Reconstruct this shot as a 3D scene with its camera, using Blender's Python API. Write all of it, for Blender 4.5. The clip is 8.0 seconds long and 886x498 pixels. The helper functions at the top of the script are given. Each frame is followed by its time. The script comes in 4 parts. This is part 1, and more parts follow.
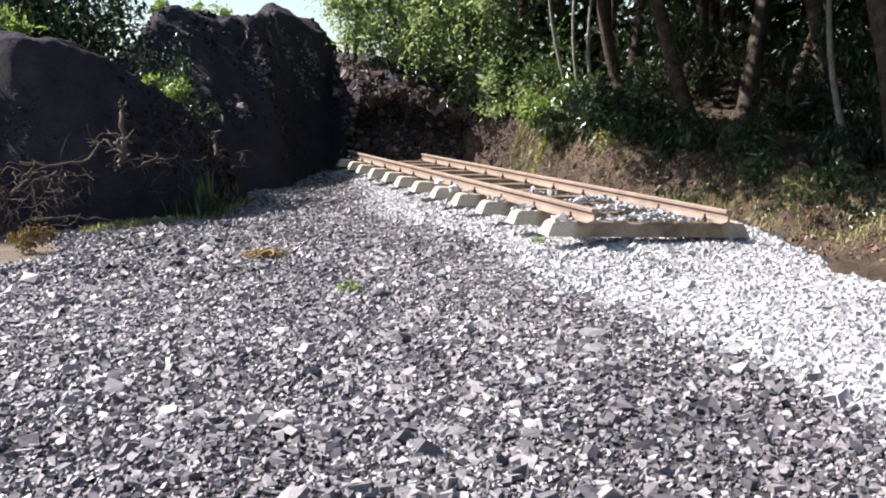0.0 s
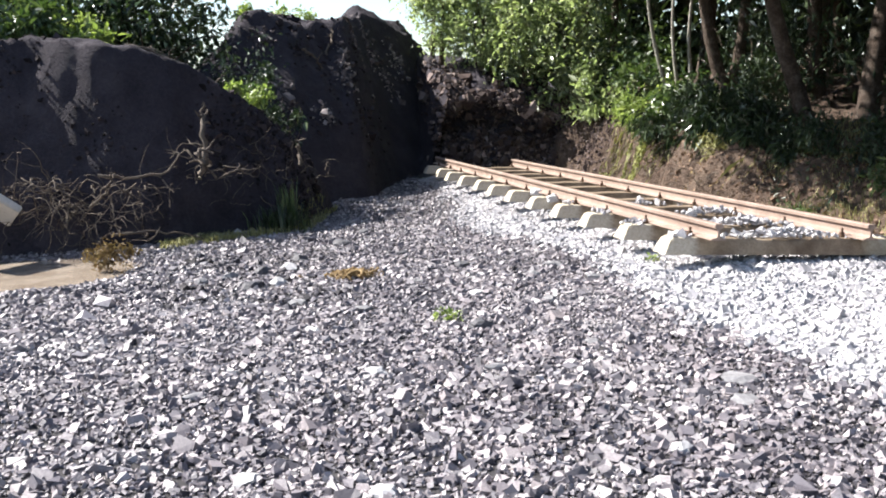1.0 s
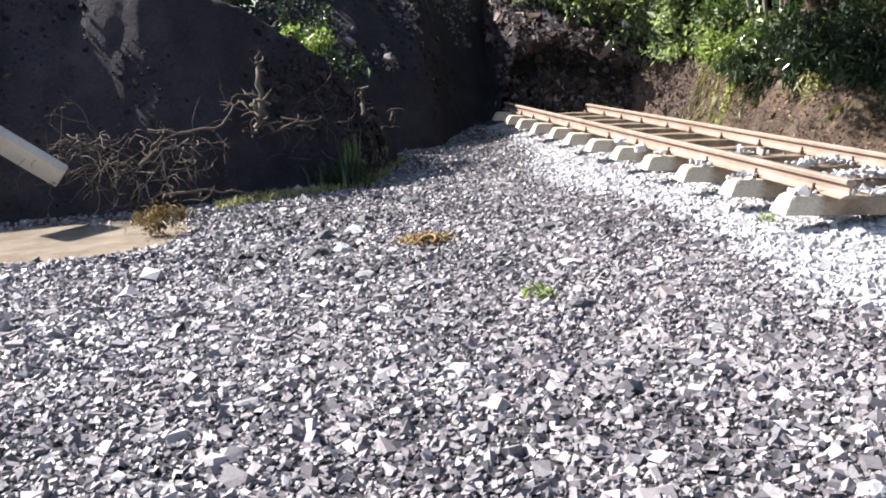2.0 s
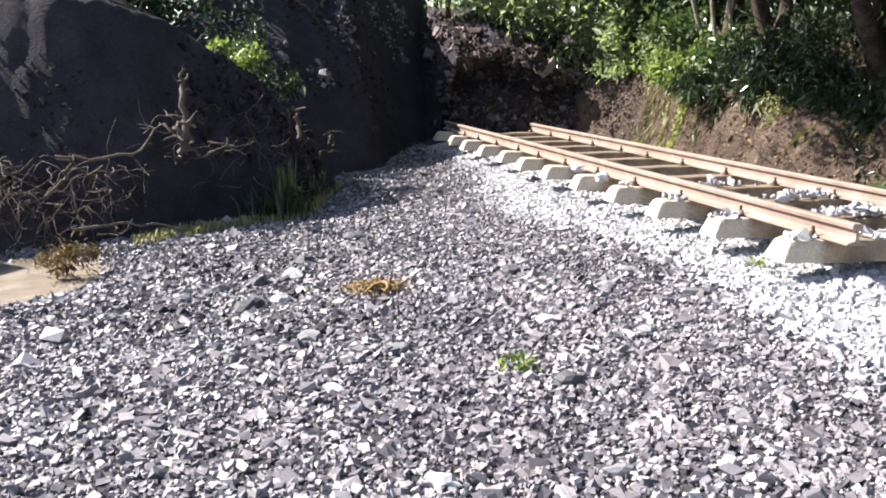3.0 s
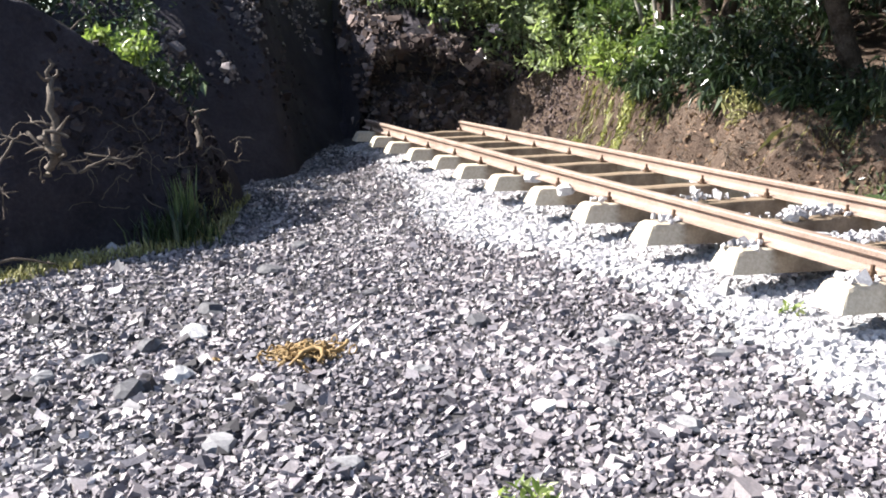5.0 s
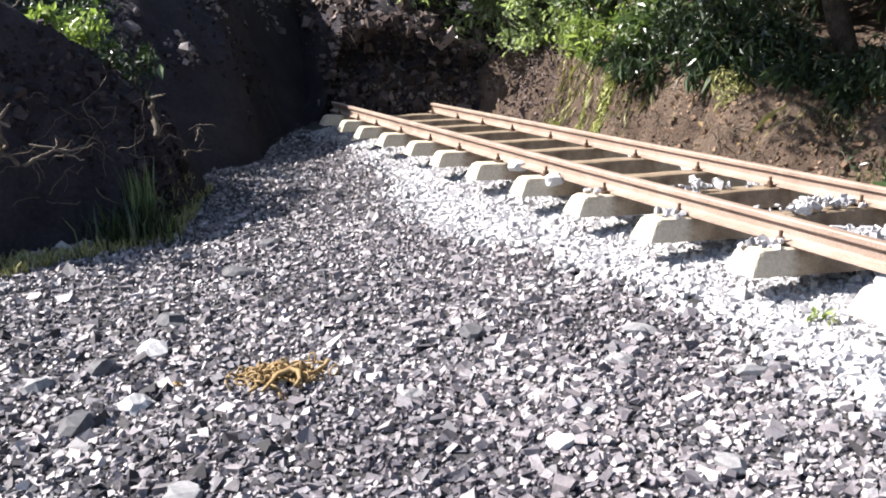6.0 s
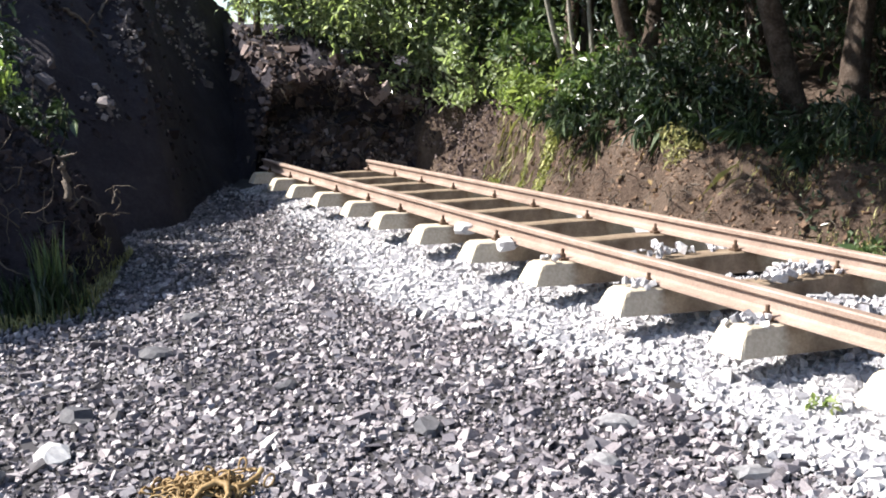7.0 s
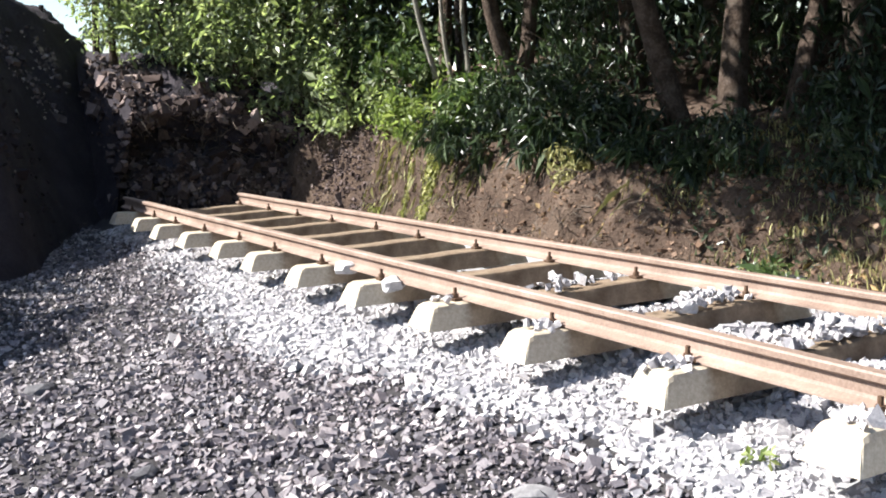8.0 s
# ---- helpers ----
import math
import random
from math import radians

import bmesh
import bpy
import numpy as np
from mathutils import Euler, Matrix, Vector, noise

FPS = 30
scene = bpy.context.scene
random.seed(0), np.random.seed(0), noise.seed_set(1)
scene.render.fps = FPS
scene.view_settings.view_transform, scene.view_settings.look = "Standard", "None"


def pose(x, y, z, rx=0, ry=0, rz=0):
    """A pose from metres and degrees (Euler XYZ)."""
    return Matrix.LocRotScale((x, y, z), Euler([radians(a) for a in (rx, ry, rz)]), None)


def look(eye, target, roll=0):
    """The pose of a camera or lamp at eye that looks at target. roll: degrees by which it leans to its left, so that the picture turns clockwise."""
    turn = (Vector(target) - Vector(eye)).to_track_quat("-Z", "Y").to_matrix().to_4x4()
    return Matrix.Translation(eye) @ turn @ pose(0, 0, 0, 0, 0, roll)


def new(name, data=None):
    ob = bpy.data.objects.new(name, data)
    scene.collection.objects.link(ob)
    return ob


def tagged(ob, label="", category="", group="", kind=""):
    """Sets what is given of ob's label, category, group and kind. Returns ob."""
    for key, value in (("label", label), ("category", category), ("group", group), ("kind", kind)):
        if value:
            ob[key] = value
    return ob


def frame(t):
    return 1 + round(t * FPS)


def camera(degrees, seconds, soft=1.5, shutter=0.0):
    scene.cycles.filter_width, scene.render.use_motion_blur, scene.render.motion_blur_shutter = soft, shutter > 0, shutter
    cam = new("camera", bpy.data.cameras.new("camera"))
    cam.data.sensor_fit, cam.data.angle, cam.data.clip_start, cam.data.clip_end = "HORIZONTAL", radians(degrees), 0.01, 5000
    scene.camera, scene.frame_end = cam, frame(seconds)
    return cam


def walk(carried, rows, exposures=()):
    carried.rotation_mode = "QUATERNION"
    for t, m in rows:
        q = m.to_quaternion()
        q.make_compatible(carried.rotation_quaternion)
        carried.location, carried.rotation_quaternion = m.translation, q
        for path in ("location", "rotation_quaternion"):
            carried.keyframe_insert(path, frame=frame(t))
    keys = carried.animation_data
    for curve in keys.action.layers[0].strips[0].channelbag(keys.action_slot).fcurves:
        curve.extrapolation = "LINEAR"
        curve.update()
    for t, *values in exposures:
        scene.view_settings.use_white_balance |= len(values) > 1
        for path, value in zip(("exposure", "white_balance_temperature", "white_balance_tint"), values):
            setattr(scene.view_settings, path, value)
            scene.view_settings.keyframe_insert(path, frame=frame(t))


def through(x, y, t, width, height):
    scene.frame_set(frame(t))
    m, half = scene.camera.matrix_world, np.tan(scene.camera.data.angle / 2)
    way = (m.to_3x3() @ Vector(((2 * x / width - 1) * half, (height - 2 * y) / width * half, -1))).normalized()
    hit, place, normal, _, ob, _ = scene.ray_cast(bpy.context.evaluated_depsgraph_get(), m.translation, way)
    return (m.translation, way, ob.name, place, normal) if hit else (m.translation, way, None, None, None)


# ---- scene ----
cam = camera(48.0, 8.0, 1.9)
PATH = [
    (0, (0.564, 0.206, 1.412), (1.106, 2.109, 1.117), -1.4),
    (0.5, (0.595, 0.537, 1.438), (1.066, 2.467, 1.214), -1.7),
    (1, (0.617, 1.041, 1.439), (1.0, 2.983, 1.154), -2.2),
    (1.5, (0.642, 1.517, 1.432), (0.929, 3.465, 1.083), -3.1),
    (1.7, (0.661, 1.756, 1.422), (0.907, 3.706, 1.049), -3.6),
    (2.8, (0.505, 2.612, 1.545), (0.864, 4.538, 1.145), -2.4),
    (3, (0.606, 2.952, 1.527), (1.005, 4.875, 1.152), -2.7),
    (3.5, (0.659, 3.371, 1.576), (1.125, 5.288, 1.245), -2.8),
    (4, (0.685, 3.838, 1.548), (1.198, 5.745, 1.233), -2.6),
    (4.5, (0.716, 4.236, 1.544), (1.265, 6.126, 1.19), -2.7),
    (6, (0.805, 5.205, 1.552), (1.445, 7.047, 1.106), -3.0),
    (6.5, (0.87, 5.488, 1.553), (1.57, 7.314, 1.134), -3.0),
    (7, (0.934, 5.828, 1.544), (1.716, 7.635, 1.196), -2.7),
    (7.5, (0.965, 6.09, 1.597), (1.826, 7.87, 1.3), -3.1),
    (8, (1.205, 6.386, 1.556), (2.202, 8.09, 1.237), -4.5),
]
walk(cam, [(t, look(eye, target, roll)) for t, eye, target, roll in PATH],
     [(0, 1.36), (1, 1.66), (4, 1.83), (4.7, 1.9), (6, 1.76), (8, 1.62)])


# ---- light ----
SUN_EL, SUN_AZ = 46.0, -60.0
sun_dir = Vector((math.sin(radians(SUN_AZ)) * math.cos(radians(SUN_EL)), math.cos(radians(SUN_AZ)) * math.cos(radians(SUN_EL)), math.sin(radians(SUN_EL))))
world = bpy.data.worlds.new("sky")
scene.world = world
world.use_nodes = True
wn = world.node_tree
sky = wn.nodes.new("ShaderNodeTexSky")
sky.sky_type, sky.sun_disc = "NISHITA", False
sky.sun_elevation, sky.sun_rotation = radians(SUN_EL), radians(SUN_AZ)
sky.dust_density, sky.ozone_density = 1.2, 1.5
wn.nodes["Background"].inputs["Strength"].default_value = 0.078
wn.links.new(sky.outputs[0], wn.nodes["Background"].inputs["Color"])
sun = new("sun", bpy.data.lights.new("sun", "SUN"))
sun.data.energy, sun.data.angle, sun.data.color = 5.0, radians(0.6), (1.0, 0.965, 0.92)
sun.matrix_world = look(sun_dir * 60, (0, 0, 0))


# ---- materials ----
def mat_new(name, rough=0.9, metal=0.0, spec=0.3):
    m = bpy.data.materials.new(name)
    m.use_nodes = True
    b = m.node_tree.nodes["Principled BSDF"]
    b.inputs["Roughness"].default_value = rough
    b.inputs["Metallic"].default_value = metal
    b.inputs["Specular IOR Level"].default_value = spec
    return m, m.node_tree, b


def node(nt, kind, **values):
    n = nt.nodes.new(kind)
    for k, v in values.items():
        n.inputs[k].default_value = v
    return n


def ramp(nt, fac, stops):
    r = nt.nodes.new("ShaderNodeValToRGB")
    e = r.color_ramp.elements
    while len(e) < len(stops):
        e.new(0.5)
    for el, (p, c) in zip(e, stops):
        el.position, el.color = p, (*c, 1)
    nt.links.new(fac, r.inputs[0])
    return r.outputs[0]


def noise_of(nt, scale, detail=6.0, rough=0.6, space="Object"):
    tc = nt.nodes.new("ShaderNodeTexCoord")
    n = node(nt, "ShaderNodeTexNoise", Scale=scale, Detail=detail, Roughness=rough)
    nt.links.new(tc.outputs[space], n.inputs["Vector"])
    return n.outputs[0]


def mix(nt, fac, a, b, blend="MIX"):
    m = nt.nodes.new("ShaderNodeMix")
    m.data_type, m.blend_type = "RGBA", blend
    if isinstance(fac, float):
        m.inputs[0].default_value = fac
    else:
        nt.links.new(fac, m.inputs[0])
    for sock, v in ((m.inputs[6], a), (m.inputs[7], b)):
        if isinstance(v, tuple):
            sock.default_value = (*v, 1)
        else:
            nt.links.new(v, sock)
    return m.outputs[2]


def bump(nt, b, height, strength=0.5, dist=0.02):
    n = node(nt, "ShaderNodeBump", Strength=strength, Distance=dist)
    nt.links.new(height, n.inputs["Height"])
    nt.links.new(n.outputs[0], b.inputs["Normal"])


def island(nt):
    return nt.nodes.new("ShaderNodeNewGeometry").outputs["Random Per Island"]


def rough_mat(name, low, mid, high, scale=6.0, fine=60.0, rough=0.95, strength=0.6, dist=0.03, spec=0.2):
    """Earth and the like: two scales of noise in colour, relief from the fine one."""
    m, nt, b = mat_new(name, rough, 0, spec)
    big, small = noise_of(nt, scale), noise_of(nt, fine, 8.0, 0.7)
    c = mix(nt, 0.5, ramp(nt, big, [(0.3, low), (0.5, mid), (0.7, high)]), ramp(nt, small, [(0.3, low), (0.5, mid), (0.72, high)]))
    nt.links.new(c, b.inputs["Base Color"])
    bump(nt, b, small, strength, dist)
    return m


def stone_mat(name, stops, rough=0.7, spec=0.5, fine=90.0, patchy=1.0):
    m, nt, b = mat_new(name, rough, 0, spec)
    c = ramp(nt, island(nt), stops)
    grain = noise_of(nt, fine, 5.0, 0.7)
    g = ramp(nt, grain, [(0.25, (0.55, 0.55, 0.56)), (0.7, (1.15, 1.13, 1.1))])
    patch = ramp(nt, noise_of(nt, 0.9, 5.0, 0.65), [(0.36, (0.72, 0.68, 0.71)), (0.5, (1.0, 0.945, 0.955)), (0.66, (1.2, 1.18, 1.17))])
    c = mix(nt, patchy, mix(nt, 1.0, c, g, "MULTIPLY"), patch, "MULTIPLY")
    nt.links.new(c, b.inputs["Base Color"])
    bump(nt, b, grain, 0.4, 0.006)
    return m


def leaf_mat(name, stops, rough=0.45, through=0.25, spec=0.4):
    m, nt, b = mat_new(name, rough, 0, spec)
    c = ramp(nt, island(nt), stops)
    patch = ramp(nt, noise_of(nt, 1.3, 3.0), [(0.3, (0.7, 0.75, 0.7)), (0.7, (1.2, 1.15, 1.0))])
    c = mix(nt, 1.0, c, patch, "MULTIPLY")
    nt.links.new(c, b.inputs["Base Color"])
    t = nt.nodes.new("ShaderNodeBsdfTranslucent")
    nt.links.new(mix(nt, 1.0, c, (1.25, 1.4, 0.75), "MULTIPLY"), t.inputs["Color"])
    s = nt.nodes.new("ShaderNodeMixShader")
    s.inputs[0].default_value = through
    nt.links.new(b.outputs[0], s.inputs[1])
    nt.links.new(t.outputs[0], s.inputs[2])
    nt.links.new(s.outputs[0], nt.nodes["Material Output"].inputs["Surface"])
    return m


M_GROUND = rough_mat("gravelly ground", (0.018, 0.017, 0.018), (0.04, 0.037, 0.039), (0.09, 0.086, 0.086), 1.2, 45.0)
M_GRAVEL = stone_mat("grey slate gravel", [(0.0, (0.07, 0.067, 0.078)), (0.3, (0.135, 0.13, 0.146)), (0.55, (0.2, 0.185, 0.195)), (0.8, (0.29, 0.272, 0.277)), (1.0, (0.48, 0.465, 0.47))], 0.55, 0.5)
M_BALLAST = stone_mat("pale crushed ballast", [(0.0, (0.25, 0.25, 0.27)), (0.5, (0.4, 0.395, 0.41)), (1.0, (0.6, 0.585, 0.585))], 0.8, 0.3, 90.0, 0.25)
M_BED = rough_mat("pale stone dust", (0.22, 0.22, 0.23), (0.32, 0.32, 0.33), (0.44, 0.44, 0.44), 6.0, 60.0)
M_SOIL = rough_mat("dark wet soil", (0.018, 0.0155, 0.019), (0.037, 0.0315, 0.038), (0.07, 0.06, 0.067), 2.2, 26.0, 0.95, 0.8, 0.06)
M_CLOD = stone_mat("soil clod", [(0.0, (0.014, 0.012, 0.013)), (0.6, (0.032, 0.027, 0.03)), (1.0, (0.075, 0.064, 0.064))], 0.95, 0.15, 40.0)
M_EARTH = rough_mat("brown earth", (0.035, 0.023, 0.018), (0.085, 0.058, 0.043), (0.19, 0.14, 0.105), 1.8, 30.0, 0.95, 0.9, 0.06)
M_CONCRETE, nt_, b_ = mat_new("weathered sleeper concrete", 0.85, 0, 0.25)
tc_ = nt_.nodes.new("ShaderNodeTexCoord")
sep_ = nt_.nodes.new("ShaderNodeSeparateXYZ")
nt_.links.new(tc_.outputs["Object"], sep_.inputs[0])
off_ = nt_.nodes.new("ShaderNodeMath")
off_.operation = "SUBTRACT"
off_.inputs[1].default_value = 1.03
nt_.links.new(sep_.outputs["X"], off_.inputs[0])
abs_ = nt_.nodes.new("ShaderNodeMath")
abs_.operation = "ABSOLUTE"
nt_.links.new(off_.outputs[0], abs_.inputs[0])
wob_ = nt_.nodes.new("ShaderNodeMath")
wob_.operation = "MULTIPLY_ADD"
wob_.inputs[1].default_value = 0.14
nt_.links.new(noise_of(nt_, 7.0), wob_.inputs[0])
nt_.links.new(abs_.outputs[0], wob_.inputs[2])
clean_ = ramp(nt_, wob_.outputs[0], [(0.8, (0, 0, 0)), (0.87, (1, 1, 1))])
big_, fine_ = noise_of(nt_, 4.0), noise_of(nt_, 55.0, 8.0, 0.7)
pale_ = ramp(nt_, big_, [(0.3, (0.31, 0.255, 0.185)), (0.5, (0.45, 0.39, 0.305)), (0.7, (0.54, 0.49, 0.405))])
dirty_ = ramp(nt_, big_, [(0.3, (0.14, 0.1, 0.068)), (0.5, (0.23, 0.175, 0.125)), (0.7, (0.36, 0.29, 0.215))])
col_ = mix(nt_, clean_, dirty_, pale_)
col_ = mix(nt_, 1.0, col_, ramp(nt_, fine_, [(0.3, (0.72, 0.7, 0.66)), (0.65, (1.08, 1.08, 1.08))]), "MULTIPLY")
nt_.links.new(col_, b_.inputs["Base Color"])
bump(nt_, b_, fine_, 0.35, 0.006)
M_RUST = rough_mat("rusted rail steel", (0.12, 0.08, 0.06), (0.24, 0.172, 0.135), (0.37, 0.285, 0.235), 4.0, 70.0, 0.6, 0.25, 0.003, 0.5)
M_CLIP = rough_mat("dark rusted iron", (0.035, 0.022, 0.016), (0.09, 0.055, 0.035), (0.17, 0.1, 0.06), 9.0, 90.0, 0.7, 0.3, 0.003)
M_BARK = rough_mat("grey brown bark", (0.03, 0.021, 0.016), (0.085, 0.06, 0.045), (0.24, 0.195, 0.16), 7.0, 38.0, 0.9, 1.0, 0.05)
M_PALE_BARK = rough_mat("pale bark", (0.13, 0.115, 0.095), (0.27, 0.25, 0.21), (0.42, 0.4, 0.35), 5.0, 30.0, 0.85, 0.7, 0.02)
M_ROOT = rough_mat("dead roots", (0.045, 0.034, 0.027), (0.1, 0.08, 0.064), (0.2, 0.168, 0.138), 5.0, 50.0, 0.9, 0.6, 0.01)
M_CHAIN = rough_mat("rusty orange chain", (0.11, 0.065, 0.03), (0.23, 0.15, 0.065), (0.38, 0.275, 0.14), 12.0, 90.0, 0.6, 0.3, 0.003)
M_PLAIN_CONCRETE = rough_mat("pale broken concrete", (0.33, 0.31, 0.28), (0.45, 0.43, 0.4), (0.56, 0.54, 0.5), 2.0, 40.0)
M_LEAF = leaf_mat("mid green leaves", [(0.0, (0.035, 0.065, 0.022)), (0.5, (0.075, 0.115, 0.045)), (1.0, (0.15, 0.19, 0.09))], 0.35, 0.25, 0.55)
# Light green, lifted further to carry sunlight on the foliage.
M_LEAF_LIGHT = leaf_mat("light green leaves with sunlit tone", [(0.0, (0.11, 0.155, 0.05)), (0.5, (0.2, 0.25, 0.09)), (1.0, (0.32, 0.36, 0.17))], 0.38, 0.42, 0.5)
# Near-black greens put the shade of the forest into the leaf colour.
M_LEAF_DARK_SHADE = leaf_mat("dark leaves with forest shade tone", [(0.0, (0.01, 0.02, 0.009)), (0.6, (0.024, 0.042, 0.018)), (1.0, (0.085, 0.115, 0.06))], 0.34, 0.12, 0.48)
# Pale tone is part leaf, part sun glint put into the colour.
M_LEAF_PALE_GLINT = leaf_mat("pale leaves with sun glint tone", [(0.0, (0.13, 0.16, 0.09)), (0.5, (0.25, 0.29, 0.18)), (1.0, (0.46, 0.49, 0.38))], 0.32, 0.5, 0.6)
M_MOSS = leaf_mat("yellow green creeper leaves", [(0.0, (0.14, 0.125, 0.055)), (0.5, (0.25, 0.235, 0.1)), (1.0, (0.4, 0.38, 0.2))], 0.7, 0.1)
M_DRY = leaf_mat("dry brown leaves", [(0.0, (0.09, 0.055, 0.025)), (0.6, (0.2, 0.13, 0.06)), (1.0, (0.36, 0.26, 0.14))], 0.8, 0.1)
M_WATER, nt_, b_ = mat_new("muddy water", 0.12, 0, 0.5)
nt_.links.new(ramp(nt_, noise_of(nt_, 3.0), [(0.3, (0.21, 0.165, 0.125)), (0.7, (0.34, 0.285, 0.23))]), b_.inputs["Base Color"])
bump(nt_, b_, noise_of(nt_, 14.0), 0.25, 0.02)

# ---- numbers, surfaces and mesh helpers ----
rng = np.random.default_rng(7)


def vnoise(x, y, seed=0):
    """Smooth value noise, -1 to 1."""
    x, y = np.asarray(x, float), np.asarray(y, float)
    xi, yi = np.floor(x).astype(np.int64), np.floor(y).astype(np.int64)
    fx, fy = x - xi, y - yi
    fx, fy = fx * fx * (3 - 2 * fx), fy * fy * (3 - 2 * fy)

    def h(i, j):
        n = (i * 374761393 + j * 668265263 + seed * 974634777) & 0x7FFFFFFF
        n = ((n ^ (n >> 13)) * 1274126177) & 0x7FFFFFFF
        return ((n ^ (n >> 16)) & 0xFFFF) / 32767.5 - 1

    a, b, c, d = h(xi, yi), h(xi + 1, yi), h(xi, yi + 1), h(xi + 1, yi + 1)
    return (a * (1 - fx) + b * fx) * (1 - fy) + (c * (1 - fx) + d * fx) * fy


def fbm(x, y, scale, octaves=4, seed=0, gain=0.5):
    total, amp, s = 0.0, 1.0, scale
    for k in range(octaves):
        total = total + amp * vnoise(np.asarray(x) * s + 13.7 * k, np.asarray(y) * s - 7.1 * k, seed + k)
        amp, s = amp * gain, s * 2.03
    return total


def smooth(a, b, v):
    t = np.clip((np.asarray(v, float) - a) / (b - a), 0, 1)
    return t * t * (3 - 2 * t)


def ballast_edge(y):
    """The x at which the pale ballast begins."""
    return np.interp(y, [2, 4, 5.3, 6.4, 7.5, 8.6, 9.5, 10.5, 11.3, 12.3, 13.7, 15, 16, 18.5], [3.55, 3.54, 3.55, 3.42, 3.47, 3.4, 3.54, 3.52, 3.4, 3.17, 3.33, 3.65, 3.72, 3.85])


def ground_z(x, y):
    x, y = np.asarray(x, float), np.asarray(y, float)
    z = 0.022 * fbm(x, y, 0.9, 4, 3)
    near = smooth(7.4, 8.3, y)
    bed = np.interp(x, [3.3, 3.75, 4.0, 4.5, 6.05, 6.4, 7.2], [0.0, 0.05, 0.05, 0.06, 0.0, 0.03, 0.0])
    bed = bed + smooth(11.5, 13.5, y) * np.interp(x, [3.8, 4.3, 5.9, 6.3], [0.0, 0.065, 0.0, 0.0])
    z = z * (1 - 0.6 * smooth(3.2, 3.8, x)) + bed * near
    z = z - 0.13 * np.exp(-(((x + 1.75) / 1.35) ** 2 + ((y - 11.15) / 1.0) ** 2) ** 2)
    return z


FOOT_X = [-12, -2.5, -1.8, -0.9, -0.15, 0.45, 0.9, 1.35, 1.6, 1.8, 2.25, 2.6, 3.25, 3.55, 4.05, 4.4, 5.2, 9]
FOOT_Y = [12.6, 12.6, 12.6, 12.4, 12.6, 13.1, 13.3, 13.5, 14.4, 15.3, 16.9, 17.2, 19.1, 19.8, 20.7, 21.3, 22.8, 27]


def foot_line(x):
    """The y of the foot of the dark soil slopes for each x."""
    return np.interp(x, FOOT_X, FOOT_Y)


def near_heap_z(x, y):
    """The lower heap: a cut wall at its foot, a steep face and a broad crest."""
    x, y = np.asarray(x, float), np.asarray(y, float)
    d = y - np.interp(x, [-12, -2.5, -1.8, -0.9, -0.15, 0.45, 0.9, 1.35, 1.6, 1.8, 2.1], [10.6, 12.3, 12.5, 12.4, 12.6, 13.1, 13.3, 13.5, 14.2, 14.9, 16]) + 0.08 * fbm(x, y, 0.8, 3, 21) + 0.05 * fbm(x, y, 3.0, 2, 22)
    crest = np.interp(x, [-12, -1.7, -1.1, -0.5, 0.17, 0.5, 0.85, 1.2, 1.6, 2.0], [2.5, 2.5, 2.46, 2.32, 1.98, 1.76, 1.6, 1.2, 0.75, 0.0])
    wall = np.interp(x, [-12, 0.4, 0.9, 1.5, 2.0], [0.72, 0.72, 0.4, 0.2, 0.0])
    up = np.clip(d - 0.3, 0, 9) * 1.9
    rise = np.minimum(up, crest - wall)
    z = wall * smooth(0.06, 0.32, d) + rise - 0.06 * np.clip(d - 1.6, 0, 20) - 0.08 - 0.3 * smooth(0.1, -0.6, d)
    return z + (0.06 * fbm(x, y, 1.1, 5, 40, 0.55) + 0.04 * fbm(x, y, 5.0, 3, 47)) * smooth(0.1, 0.9, d) - 0.6 * smooth(1.7, 2.3, x)


def far_heap_z(x, y):
    """The tall steep slope of the landslide behind it."""
    x, y = np.asarray(x, float), np.asarray(y, float)
    d = (y - np.interp(x, [-12, 0, 1.5, 2.25, 2.6, 3.25, 3.55, 4.05, 4.4, 5.2, 9], [15.8, 15.8, 16.0, 16.9, 17.2, 19.1, 19.7, 20.2, 20.7, 22.6, 27])) * np.interp(x, [0.5, 2.2], [0.75, 0.47]) + 0.16 * fbm(x, y, 0.5, 3, 121)
    crest = np.interp(x, [-12, -0.4, 0.3, 0.75, 1.2, 1.9, 2.6, 3.2, 3.8, 4.4, 5.0, 6.0, 9], [1.8, 1.8, 2.4, 3.0, 3.1, 3.02, 3.08, 3.4, 3.3, 3.15, 2.7, 1.9, 1.6])
    up = np.clip(d, 0, 9) * np.interp(x, [1.5, 3.0], [1.75, 2.7])
    z = np.minimum(up, crest + 0.1 * np.clip(up - crest, 0, 2)) - 0.2 * np.clip(d - 4.5, 0, 20) - 0.06 - 0.4 * smooth(0.0, -0.8, d)
    return z + (0.12 * fbm(x, y, 0.9, 5, 140, 0.55) + 0.05 * fbm(x, y, 4.0, 4, 147, 0.6)) * smooth(0, 0.8, d)


def heap_z(x, y):
    return np.maximum(near_heap_z(x, y), far_heap_z(x, y))


def bank_foot(y):
    return np.interp(y, [0, 5, 6.3, 7.6, 9, 10.2, 11.4, 13, 15, 17.2, 19.5, 22], [5.2, 5.3, 5.4, 5.8, 6.2, 6.48, 6.55, 6.45, 6.6, 6.72, 6.75, 6.7])


